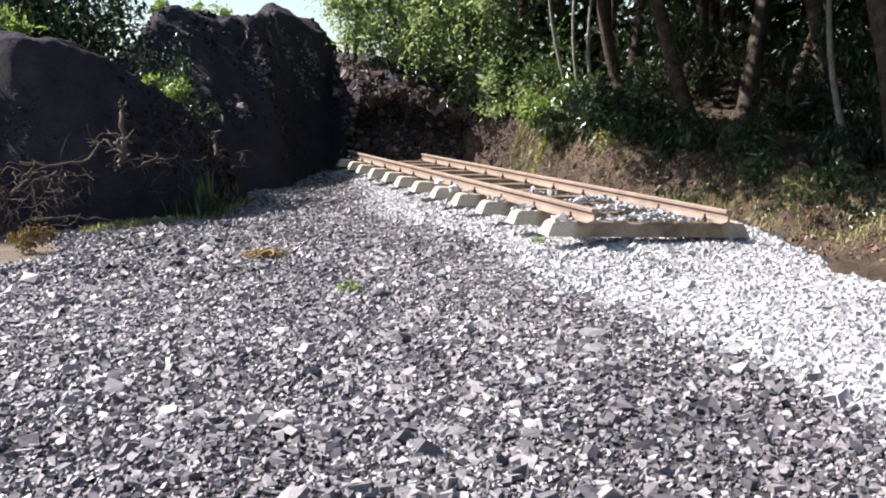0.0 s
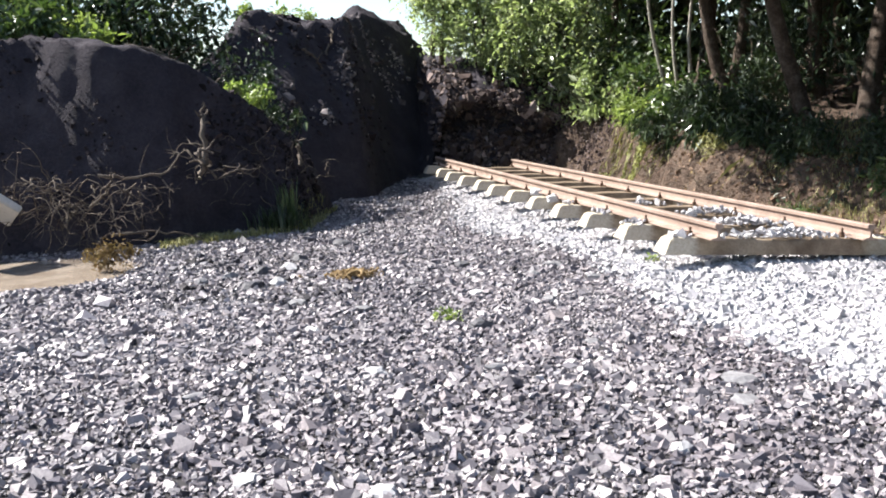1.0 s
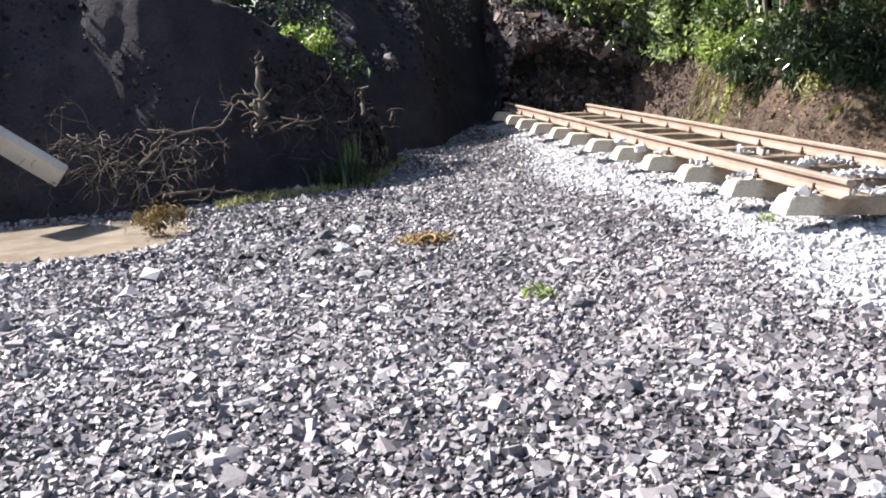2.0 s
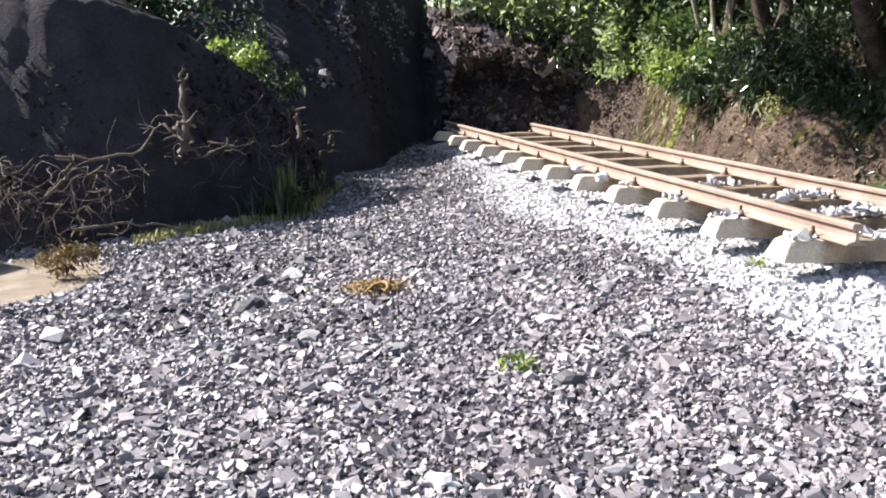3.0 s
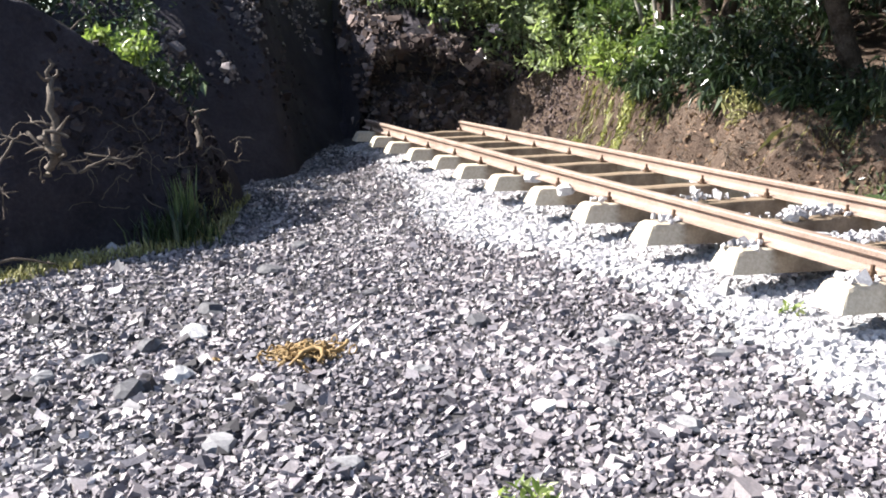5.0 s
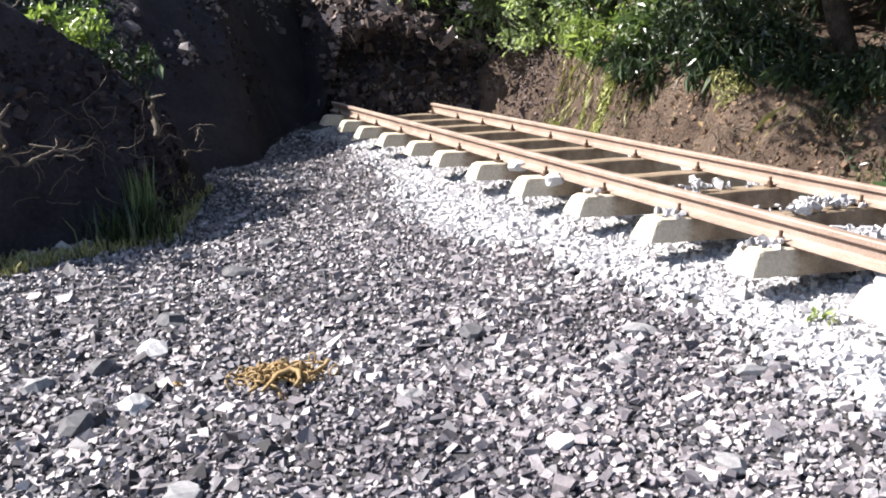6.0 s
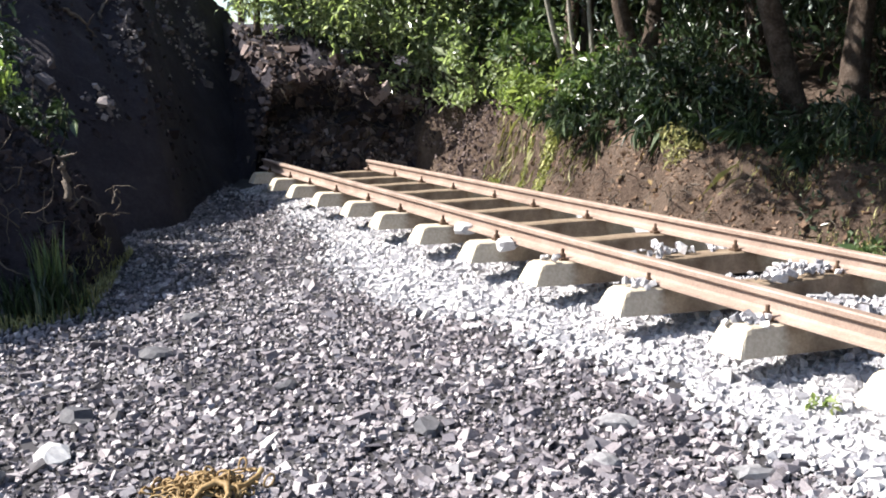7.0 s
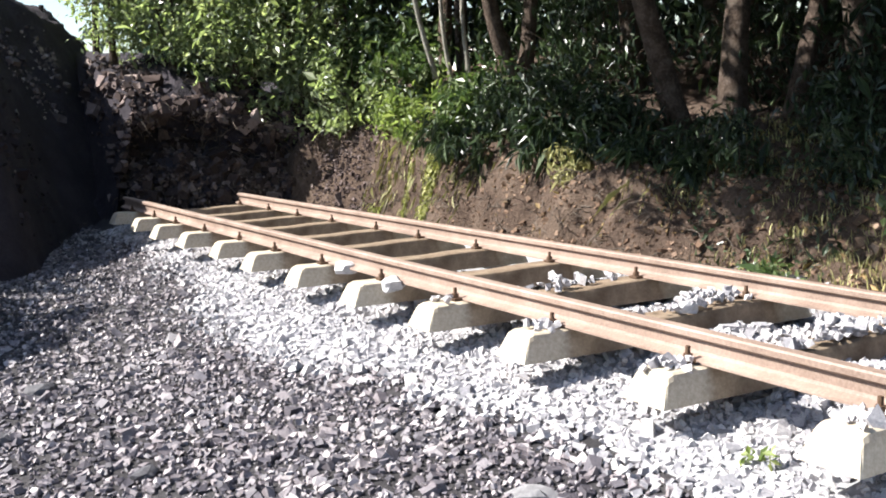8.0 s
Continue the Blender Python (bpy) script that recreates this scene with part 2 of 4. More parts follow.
def bank_z(x, y):
    """The earth bank on the forest's side, with its plateau."""
    x, y = np.asarray(x, float), np.asarray(y, float)
    top = np.interp(y, [0, 7, 10, 12, 14, 16, 18, 22], [0.35, 0.4, 0.5, 0.7, 0.82, 0.95, 1.15, 1.4])
    wide = np.interp(y, [0, 9, 12, 13.5, 18], [1.6, 1.7, 1.3, 0.75, 0.6])
    d = x - bank_foot(y) + 0.2 * fbm(x, y, 0.9, 4, 60) + smooth(11.5, 13.5, y) * (0.16 * vnoise(y * 1.7, x * 0.3, 61) + 0.08 * vnoise(y * 5.0, x * 0.8, 62))
    z = top * smooth(0, 1, d / wide) + 0.10 * np.clip(d - wide, 0, 12)
    return z + (0.1 * fbm(x, y, 1.5, 5, 70, 0.62) + 0.05 * np.abs(fbm(x, y, 4.0, 3, 77))) * smooth(0, 0.4, d) - 0.08


SCARP_S = [0.0, 0.1, 0.2, 0.3, 0.4, 0.48, 0.54, 0.6, 0.66, 0.72, 0.82, 0.92, 1.0]
SCARP_Y = [0.0, 0.1, 0.3, 0.55, 0.85, 0.95, 0.85, 0.62, 0.6, 0.8, 1.3, 2.6, 6.5]
SCARP_H = [-0.15, 0.2, 0.55, 0.8, 0.95, 1.1, 1.3, 1.4, 1.52, 1.7, 2.05, 2.4, 2.7]


def scarp_point(x, s):
    """The torn earth face behind the end of the rails: rubble at the foot, a dark hollow, an overhanging lip, rubble above."""
    x, s = np.asarray(x, float), np.asarray(s, float)
    tall = np.interp(x, [3.5, 4.6, 5.6, 6.4, 7.4], [1.0, 1.03, 0.98, 0.8, 0.68])
    y = 19.9 + np.interp(s, SCARP_S, SCARP_Y) - 0.28 * (x - 5) + 0.3 * fbm(x, s * 2, 0.9, 3, 80)
    z = np.interp(s, SCARP_S, SCARP_H) * tall - 1.6 * smooth(4.6, 4.15, x)
    rough = smooth(0.0, 0.1, s)
    y = y + rough * (0.14 * fbm(x, s * 3.2, 2.2, 4, 90, 0.6) + 0.05 * fbm(x, s * 3.2, 9.0, 3, 95, 0.6))
    z = z + rough * (0.10 * fbm(x, s * 3.2, 1.8, 4, 96, 0.6) + 0.05 * fbm(x, s * 3.2, 8.0, 3, 99, 0.6))
    return np.stack([x, y, z], -1)


def scarp_z(x, y):
    """The height of that face, without its hollow."""
    x, y = np.asarray(x, float), np.asarray(y, float)
    tall = np.interp(x, [3.5, 4.6, 5.6, 6.4, 7.4], [1.0, 1.03, 0.98, 0.8, 0.68])
    return tall * np.interp(y - 19.9 + 0.28 * (x - 5), [0, 0.1, 0.3, 0.55, 0.7, 0.9, 1.3, 2.6, 6.5], [-0.15, 0.2, 0.55, 0.8, 1.5, 1.75, 2.05, 2.4, 2.7])


def array_mesh(name, verts, tris, material, smooth_shade=False):
    """A mesh from arrays of vertices and of triangles or quads."""
    me = bpy.data.meshes.new(name)
    k = tris.shape[1]
    me.vertices.add(len(verts))
    me.vertices.foreach_set("co", np.asarray(verts, np.float32).ravel())
    me.loops.add(tris.size)
    me.loops.foreach_set("vertex_index", tris.astype(np.int32).ravel())
    me.polygons.add(len(tris))
    me.polygons.foreach_set("loop_start", np.arange(0, tris.size, k, dtype=np.int32))
    me.polygons.foreach_set("use_smooth", np.full(len(tris), smooth_shade))
    me.materials.append(material)
    me.update(calc_edges=True)
    me.validate()
    return me


def sheet(name, xs, ys, z_of, material):
    X, Y = np.meshgrid(xs, ys)
    v = np.stack([X, Y, z_of(X, Y)], -1).reshape(-1, 3)
    w, h = len(xs), len(ys)
    i = (np.arange(h - 1)[:, None] * w + np.arange(w - 1)).ravel()
    return new(name, array_mesh(name, v, np.stack([i, i + 1, i + w + 1, i + w], 1), material, True))


def part(name, bm, material, parent=None, label=""):
    me = bpy.data.meshes.new(name)
    bm.to_mesh(me)
    bm.free()
    me.materials.append(material)
    ob = new(name, me)
    ob.parent = parent
    return tagged(ob, label)


def thing(name, at=(0, 0, 0), rot=(0, 0, 0)):
    ob = new(name)
    ob.matrix_basis = pose(*at, *rot)
    ob.empty_display_size = 0.1
    return ob


def box(bm, lo, hi, bevel=0.0):
    r = bmesh.ops.create_cube(bm, size=1)
    for v in r["verts"]:
        v.co = [lo[i] + (v.co[i] + 0.5) * (hi[i] - lo[i]) for i in range(3)]
    if bevel:
        edges = {e for v in r["verts"] for e in v.link_edges}
        bmesh.ops.bevel(bm, geom=list(edges), offset=bevel, segments=2, affect="EDGES")


def tube(points, radii, sides=7):
    """A tapering tube along points: vertices and quads."""
    p = np.asarray(points, float)
    n = len(p)
    tang = np.gradient(p, axis=0)
    tang /= np.linalg.norm(tang, axis=1)[:, None] + 1e-9
    ref = np.array([0.31, 0.17, 0.93]) if abs(tang[0][2]) < 0.9 else np.array([0.95, 0.2, 0.1])
    u = np.cross(tang, ref)
    u /= np.linalg.norm(u, axis=1)[:, None] + 1e-9
    w = np.cross(tang, u)
    a = np.arange(sides) * 2 * np.pi / sides
    r = np.asarray(radii, float)[:, None, None]
    v = p[:, None] + r * (np.cos(a)[None, :, None] * u[:, None] + np.sin(a)[None, :, None] * w[:, None])
    i = np.arange(n - 1)[:, None] * sides
    j = np.arange(sides)
    f = np.stack([i + j, i + (j + 1) % sides, i + sides + (j + 1) % sides, i + sides + j], -1).reshape(-1, 4)
    return v.reshape(-1, 3), f


def tubes_mesh(name, runs, material, sides=6):
    vs, fs, k = [], [], 0
    for pts, rad in runs:
        v, f = tube(pts, rad, sides)
        vs.append(v)
        fs.append(f + k)
        k += len(v)
    return array_mesh(name, np.concatenate(vs), np.concatenate(fs), material, True)


def wander(start, way, length, steps=8, bend=0.3, droop=0.0):
    """A crooked line from start."""
    p, d = [np.array(start, float)], np.array(way, float)
    d /= np.linalg.norm(d)
    for _ in range(steps):
        d = d + rng.normal(0, bend, 3) + np.array([0, 0, -droop])
        d /= np.linalg.norm(d)
        p.append(p[-1] + d * length / steps)
    return np.array(p)


CUBE = np.array([[x, y, z] for x in (-1, 1) for y in (-1, 1) for z in (-1, 1)], float)
CUBE_F = np.array([[0, 1, 3, 2], [4, 6, 7, 5], [0, 4, 5, 1], [2, 3, 7, 6], [0, 2, 6, 4], [1, 5, 7, 3]])
CUBE_T = np.concatenate([CUBE_F[:, [0, 1, 2]], CUBE_F[:, [0, 2, 3]]])
TOP_T = CUBE_T[[0, 1, 2, 3, 5, 6, 7, 8, 9, 11]]


def turns(n, tilt):
    """Random rotations: any yaw, a tilt of about that many radians."""
    a, b, c = rng.uniform(0, 2 * np.pi, n), rng.normal(0, tilt, n), rng.normal(0, tilt, n)
    ca, sa, cb, sb, cc, sc = np.cos(a), np.sin(a), np.cos(b), np.sin(b), np.cos(c), np.sin(c)
    o, z = np.ones(n), np.zeros(n)
    A = np.stack([ca, -sa, z, sa, ca, z, z, z, o], 1).reshape(-1, 3, 3)
    B = np.stack([o, z, z, z, cb, -sb, z, sb, cb], 1).reshape(-1, 3, 3)
    C = np.stack([cc, z, sc, z, o, z, -sc, z, cc], 1).reshape(-1, 3, 3)
    return A @ B @ C


def chips(name, centres, size, material, flat=0.5, tilt=0.35, spread=0.45):
    """Angular stones, one joined mesh: each an uneven eight-cornered chip."""
    n = len(centres)
    s = size * np.exp(rng.normal(0, spread, n))
    dims = np.stack([s * rng.uniform(0.7, 1.3, n), s * rng.uniform(0.5, 0.95, n), s * flat * rng.uniform(0.6, 1.2, n)], 1) * 0.5
    v = CUBE[None] * rng.uniform(0.45, 1.1, (n, 8, 3))
    v = np.einsum("nij,nkj->nki", turns(n, tilt), v * dims[:, None])
    v = v + np.asarray(centres)[:, None]
    cut = TOP_T if tilt < 0.5 else CUBE_T
    f = (cut[None] + 8 * np.arange(n)[:, None, None]).reshape(-1, 3)
    return array_mesh(name, v.reshape(-1, 3), f, material)


def leaves(name, centres, size, material, droop=0.2, slim=0.42, spread=0.3, aim=None):
    """Folded leaves, one joined mesh."""
    n = len(centres)
    s = size * np.exp(rng.normal(0, spread, n))
    d = rng.normal(0, 1, (n, 3))
    if aim is not None:
        d = d + aim
    d[:, 2] -= droop * 2
    d /= np.linalg.norm(d, axis=1)[:, None]
    up = rng.normal(0, 0.55, (n, 3)) + np.array([-0.25, 0.15, 1.0])
    side = np.cross(d, up)
    side /= np.linalg.norm(side, axis=1)[:, None] + 1e-9
    nor = np.cross(side, d)
    c = np.asarray(centres, float)
    L, W = s[:, None] * d, s[:, None] * slim * 0.5 * side
    lift = s[:, None] * 0.08 * nor
    v = np.stack([c, c + 0.45 * L + W + lift, c + L - lift, c + 0.45 * L - W + lift, c + 0.5 * L - lift * 0.5], 1).reshape(-1, 3)
    k = 5 * np.arange(n)[:, None]
    f = np.concatenate([k + np.array([0, 1, 4]), k + np.array([1, 2, 4]), k + np.array([2, 3, 4]), k + np.array([3, 0, 4])])
    return array_mesh(name, v, f, material)


def clumped(centre, radius, n, clumps=14, tight=0.33, squash=(1, 1, 1), low=None):
    """Points in clumps inside a rounded volume, with gaps between them."""
    c = rng.normal(0, 1, (clumps, 3))
    c = c / np.linalg.norm(c, axis=1)[:, None] * rng.uniform(0.35, 1.0, (clumps, 1)) ** 0.6
    k = rng.integers(0, clumps, n)
    p = c[k] + rng.normal(0, tight, (n, 3)) * rng.uniform(0.5, 1.3, (clumps, 1))[k]
    p = p * radius * np.array(squash) + np.array(centre)
    if low is not None:
        p[:, 2] = np.maximum(p[:, 2], low + rng.uniform(0, 0.1, n))
    return p


# ---- ground, bank, heaps ----
def spaced(lo, hi, step, far):
    mid = np.arange(lo, hi + step / 2, step)
    out = np.array([0.3, 0.8, 1.6, 3, 6, 12, 25, 60, 140, 320, 700, 1500])
    out = out[out <= far]
    return np.concatenate([lo - out[::-1], mid, hi + out])


ground = sheet("ground", spaced(-5, 8, 0.1, 1500), spaced(-3, 22, 0.1, 1500), ground_z, M_GROUND)
tagged(ground, "flat grey gravelly ground beside a railway track", "ground", kind="structure")
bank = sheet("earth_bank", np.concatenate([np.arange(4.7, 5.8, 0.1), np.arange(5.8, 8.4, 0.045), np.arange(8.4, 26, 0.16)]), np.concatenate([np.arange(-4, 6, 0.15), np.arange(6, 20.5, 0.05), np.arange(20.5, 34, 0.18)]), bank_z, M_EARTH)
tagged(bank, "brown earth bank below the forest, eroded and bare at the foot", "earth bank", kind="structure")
SX, SS = np.meshgrid(np.arange(3.6, 8.4, 0.04), np.concatenate([np.arange(0, 0.9, 0.011), np.arange(0.9, 1.001, 0.02)]))
si = (np.arange(SX.shape[0] - 1)[:, None] * SX.shape[1] + np.arange(SX.shape[1] - 1)).ravel()
scarp = new("earth_face", array_mesh("earth_face", scarp_point(SX, SS).reshape(-1, 3), np.stack([si, si + 1, si + SX.shape[1] + 1, si + SX.shape[1]], 1), M_SOIL, True))
tagged(scarp, "torn dark earth face behind the end of the rails", "earth face", kind="structure")
heap = sheet("soil_mound", np.concatenate([np.arange(-14, -3, 0.2), np.arange(-3, 2.4, 0.04)]), np.concatenate([np.arange(11.8, 15.5, 0.035), np.arange(15.5, 24, 0.1)]), near_heap_z, M_SOIL)
tagged(heap, "low dark mound of wet soil, undercut and full of dead roots", "soil mound")
slide = sheet("landslide_slope", np.concatenate([np.arange(-14, 0, 0.25), np.arange(0, 7, 0.06)]), np.concatenate([np.arange(15, 25, 0.06), np.arange(25, 32, 0.3)]), far_heap_z, M_SOIL)
tagged(slide, "tall dark slope of landslide soil across the railway line", "landslide")

bed = sheet("ballast_bed", np.arange(2.8, 6.75, 0.06), np.arange(0.9, 19.4, 0.06), lambda X, Y: ground_z(X, Y) + np.where((X > ballast_edge(Y) + 0.1 + 0.12 * fbm(X, Y, 2.0, 2, 5)) & (X < bank_foot(Y) + 0.15) & (Y > 1.6 + 0.5 * fbm(X, Y, 0.8, 3, 653)), 0.007, -0.06), M_BED)
tagged(bed, "bed of pale stone dust under the ballast", "ballast bed", kind="structure")

# ---- railway track ----
PITCH, FIRST, COUNT, CANT = 0.923, 8.49, 12, 3.9
X0, Z0 = 3.86, 0.198
track = thing("railway_track", (X0, FIRST, Z0), (0.3, CANT, 0.3))
tagged(track, "rusty railway track on concrete sleepers, cut off above washed-out ballast", "railway track")
SL_LEN, SL_H, SL_W = 2.06, 0.138, 0.25
RAIL_X = (0.345, 1.715)


def sleeper_mesh():
    """A prestressed concrete sleeper: sloping sides, rounded top edges, a shallow waist."""
    half = SL_W / 2
    ring = [(-half, 0), (half, 0), (half - 0.004, 0.02), (half * 0.8, SL_H - 0.03), (half * 0.72, SL_H - 0.008), (half * 0.6, SL_H), (-half * 0.6, SL_H), (-half * 0.72, SL_H - 0.008), (-half * 0.8, SL_H - 0.03), (-half + 0.004, 0.02)]
    bm = bmesh.new()
    xs = [0.0, 0.012, 0.04, 0.2, 0.5, 0.7, 0.9, 1.16, 1.36, 1.56, 1.86, 2.02, 2.048, 2.06]
    rings = []
    for x in xs:
        e = min(x, SL_LEN - x)
        low = 0.035 if e < 0.005 else (0.012 if e < 0.02 else 0.0)
        waist = 0.018 * smooth(0.55, 0.95, e)
        rows = []
        for y, z in ring:
            shift = (0.045 if x < 1 else -0.045) * (z / SL_H) * (1 if e < 0.05 else 0)
            rows.append(bm.verts.new((x + shift, y * (1 - 0.6 * low), z - (low + waist) * (z / SL_H) ** 2)))
        rings.append(rows)
    n = len(ring)
    for a, b in zip(rings, rings[1:]):
        for k in range(n):
            bm.faces.new((a[k], a[(k + 1) % n], b[(k + 1) % n], b[k]))
    bm.faces.new(rings[0][::-1])
    bm.faces.new(rings[-1])
    bmesh.ops.recalc_face_normals(bm, faces=bm.faces)
    me = bpy.data.meshes.new("sleeper")
    bm.to_mesh(me)
    bm.free()
    me.materials.append(M_CONCRETE)
    return me


def clip_mesh():
    """A bolt with its nut and a spring plate that grips the rail's foot."""
    bm = bmesh.new()
    box(bm, (-0.035, -0.035, 0), (0.045, 0.035, 0.016), 0.003)
    bmesh.ops.create_cone(bm, cap_ends=True, segments=6, radius1=0.022, radius2=0.02, depth=0.028, matrix=pose(-0.005, 0, 0.028))
    bmesh.ops.create_cone(bm, cap_ends=True, segments=8, radius1=0.011, radius2=0.011, depth=0.06, matrix=pose(-0.005, 0, 0.045))
    me = bpy.data.meshes.new("clip")
    bm.to_mesh(me)
    bm.free()
    me.materials.append(M_CLIP)
    return me


SLEEPER, CLIP = sleeper_mesh(), clip_mesh()
for i in range(COUNT):
    s = new("sleeper", SLEEPER)
    s.parent = track
    s.matrix_basis = pose(rng.normal(0, 0.012), i * PITCH + rng.normal(0, 0.008), 0, 0, 0, rng.normal(0, 0.5))
    for rx in RAIL_X:
        for side in (-1, 1):
            c = new("clip", CLIP)
            c.parent = s
            c.matrix_basis = pose(rx + side * 0.085, rng.normal(0, 0.01), SL_H, 0, 0, 0 if side < 0 else 180)


def rail(x, y0, y1):
    """A flat-bottomed rail."""
    prof = [(-0.065, 0), (0.065, 0), (0.065, 0.01), (0.014, 0.026), (0.009, 0.04), (0.009, 0.085), (0.034, 0.098), (0.035, 0.122), (0.028, 0.13)]
    prof += [(-a, b) for a, b in prof[:1:-1]]
    bm = bmesh.new()
    ys = np.linspace(y0, y1, 40)
    rings = [[bm.verts.new((x + a + 0.004 * math.sin(y * 1.3), y, SL_H + 0.004 + b)) for a, b in prof] for y in ys]
    for r0, r1 in zip(rings, rings[1:]):
        for k in range(len(prof)):
            bm.faces.new((r0[k], r0[(k + 1) % len(prof)], r1[(k + 1) % len(prof)], r1[k]))
    bm.faces.new(rings[0][::-1])
    bm.faces.new(rings[-1])
    bmesh.ops.recalc_face_normals(bm, faces=bm.faces)
    return part("rail", bm, M_RUST, track, "brown rusted steel rail")


rail(RAIL_X[0], -0.33, 10.87)
rail(RAIL_X[1], -0.28, 10.45)

# ---- loose stones ----
def scatter(x0, x1, y0, y1, per_m2):
    n = int((x1 - x0) * (y1 - y0) * per_m2)
    return rng.uniform(x0, x1, n), rng.uniform(y0, y1, n)


def laid(x, y, lift=0.008):
    return np.stack([x, y, ground_z(x, y) + lift], 1)


parts = [scatter(-1.6, 4.0, 2.6, 9.5, 1750), scatter(-1.6, 4.0, 9.5, 12.6, 1300), scatter(-1.0, 4.0, 12.6, 20.5, 950)]
for box_, lo in [((-3.4, -1.6, 2.6, 13.0), 0.3), ((-1.6, 4.0, -0.4, 2.6), 0.12)]:
    x, y = scatter(*box_, 1400)
    near = np.interp(x, [-3.4, -1.6], [lo, 1.0]) if box_[1] < 0 else np.interp(y, [-0.4, 2.6], [lo, 1.0])
    fade = rng.random(len(x)) < near + 0.12 * fbm(x, y, 0.6, 3, 654)
    parts.append((x[fade], y[fade]))
x, y = scatter(-6, 6.0, -4, 2.6, 260)
far = np.hypot(x - 1.5, y - 3) + 1.2 * fbm(x, y, 0.5, 3, 650)
fade = rng.random(len(x)) < np.interp(far, [3, 8], [1, 0.05])
parts.append((x[fade], y[fade]))
x, y = scatter(-10, -3.4, 2.6, 13, 260)
fade = rng.random(len(x)) < np.interp(-x + 0.8 * fbm(x, y, 0.5, 3, 651), [3.4, 8], [1, 0.05])
parts.append((x[fade], y[fade]))
x, y = np.concatenate([p[0] for p in parts]), np.concatenate([p[1] for p in parts])
keep = (x < ballast_edge(y) + 0.12 * fbm(x, y, 2.0, 2, 5) + rng.normal(0, 0.09, len(x))) & (y < foot_line(x) + 0.5) & (rng.random(len(x)) < np.interp(y, [9, 15], [1, 0.6]))
keep &= np.hypot((x + 1.75) / 1.35, (y - 11.15) / 1.0) > 0.92
gravel = new("gravel", chips("gravel", laid(x[keep], y[keep]), 0.025, M_GRAVEL, 0.7, 0.48, 0.45))
tagged(gravel, "loose dark grey slate gravel covering the ground", "gravel", kind="stuff")
x, y = scatter(2.8, 6.8, -1.5, 19.6, 980)
keep = (rng.random(len(x)) < np.interp(y + 0.8 * fbm(x, y, 0.7, 3, 652), [-1.8, 2.0], [0.0, 1.0])) & (x > ballast_edge(y) + 0.12 * fbm(x, y, 2.0, 2, 5) + rng.normal(0, 0.09, len(x))) & (x < bank_foot(y) + 0.2) & ((y < 12.5) | (x < 4.7))
ballast = new("ballast", chips("ballast", laid(x[keep], y[keep]), 0.038, M_BALLAST, 0.8, 0.7, 0.3))
tagged(ballast, "pale grey crushed stone ballast beside and under the track", "ballast", kind="stuff")


# ---- clods and rubble of the slopes ----
def clods(name, x, y, z_of, size, material, label, sink=0.0):
    ob = new(name, chips(name, np.stack([x, y, z_of(x, y) - sink], 1), size, material, 0.75, 0.8, 0.45))
    return tagged(ob, label, "soil clods", kind="stuff")


x, y = scatter(-5, 1.9, 12.4, 16.0, 190)
keep = (fbm(x, y, 0.8, 3, 200) > 0.25) & (near_heap_z(x, y) > ground_z(x, y))
clods("mound_clods", x[keep], y[keep], near_heap_z, 0.035, M_CLOD, "dark crumbly clods of soil lying on the mound")
x, y = scatter(0.5, 5.2, 16, 25, 90)
keep = (fbm(x, y, 0.6, 3, 210) > 0.3) & (far_heap_z(x, y) > ground_z(x, y))
clods("slide_clods", x[keep], y[keep], far_heap_z, 0.05, M_CLOD, "dark clods of soil and stones on the landslide slope")
M_ROCK_LUMP = stone_mat("dark broken lump", [(0.0, (0.02, 0.019, 0.022)), (0.7, (0.05, 0.048, 0.052)), (1.0, (0.16, 0.155, 0.16))], 0.8, 0.3, 60.0)
M_CLOD_BROWN = stone_mat("crumbled brown soil", [(0.0, (0.03, 0.023, 0.021)), (0.6, (0.085, 0.065, 0.058)), (1.0, (0.24, 0.2, 0.185))], 0.95, 0.15, 40.0)
n = 9000
x = rng.uniform(4.35, 7.6, n)
s_ = rng.uniform(0.03, 0.9, n)
keep = (fbm(x, s_ * 4, 1.3, 3, 220) > -0.35) & ((np.abs(s_ - 0.5) > 0.09) | (rng.random(n) < 0.15))
pts = scarp_point(x[keep], s_[keep]) + rng.normal(0, 0.012, (keep.sum(), 3))
ob = new("face_clods", chips("face_clods", pts, 0.05, M_CLOD_BROWN, 0.75, 0.8, 0.6))
tagged(ob, "crumbled brown soil clods on the torn earth face", "soil clods", kind="stuff")
x, y = scatter(6.0, 7.9, 5, 18.2, 420)
keep = bank_z(x, y) > ground_z(x, y) - 0.02
M_CLOD_PALE = stone_mat("dry earth crumbs", [(0.0, (0.07, 0.045, 0.03)), (0.6, (0.16, 0.11, 0.075)), (1.0, (0.3, 0.22, 0.16))], 0.95, 0.15, 40.0)
clods("bank_crumbs", x[keep], y[keep], bank_z, 0.028, M_CLOD_PALE, "dry crumbs of brown earth on the bank")

x, y = scatter(6.5, 7.5, 18.2, 20.4, 1500)
keep = bank_z(x, y) > scarp_z(x, y) - 0.1
clods("wall_clods", x[keep], y[keep], bank_z, 0.032, M_CLOD_BROWN, "crumbled brown soil clods on the corner of the bank")

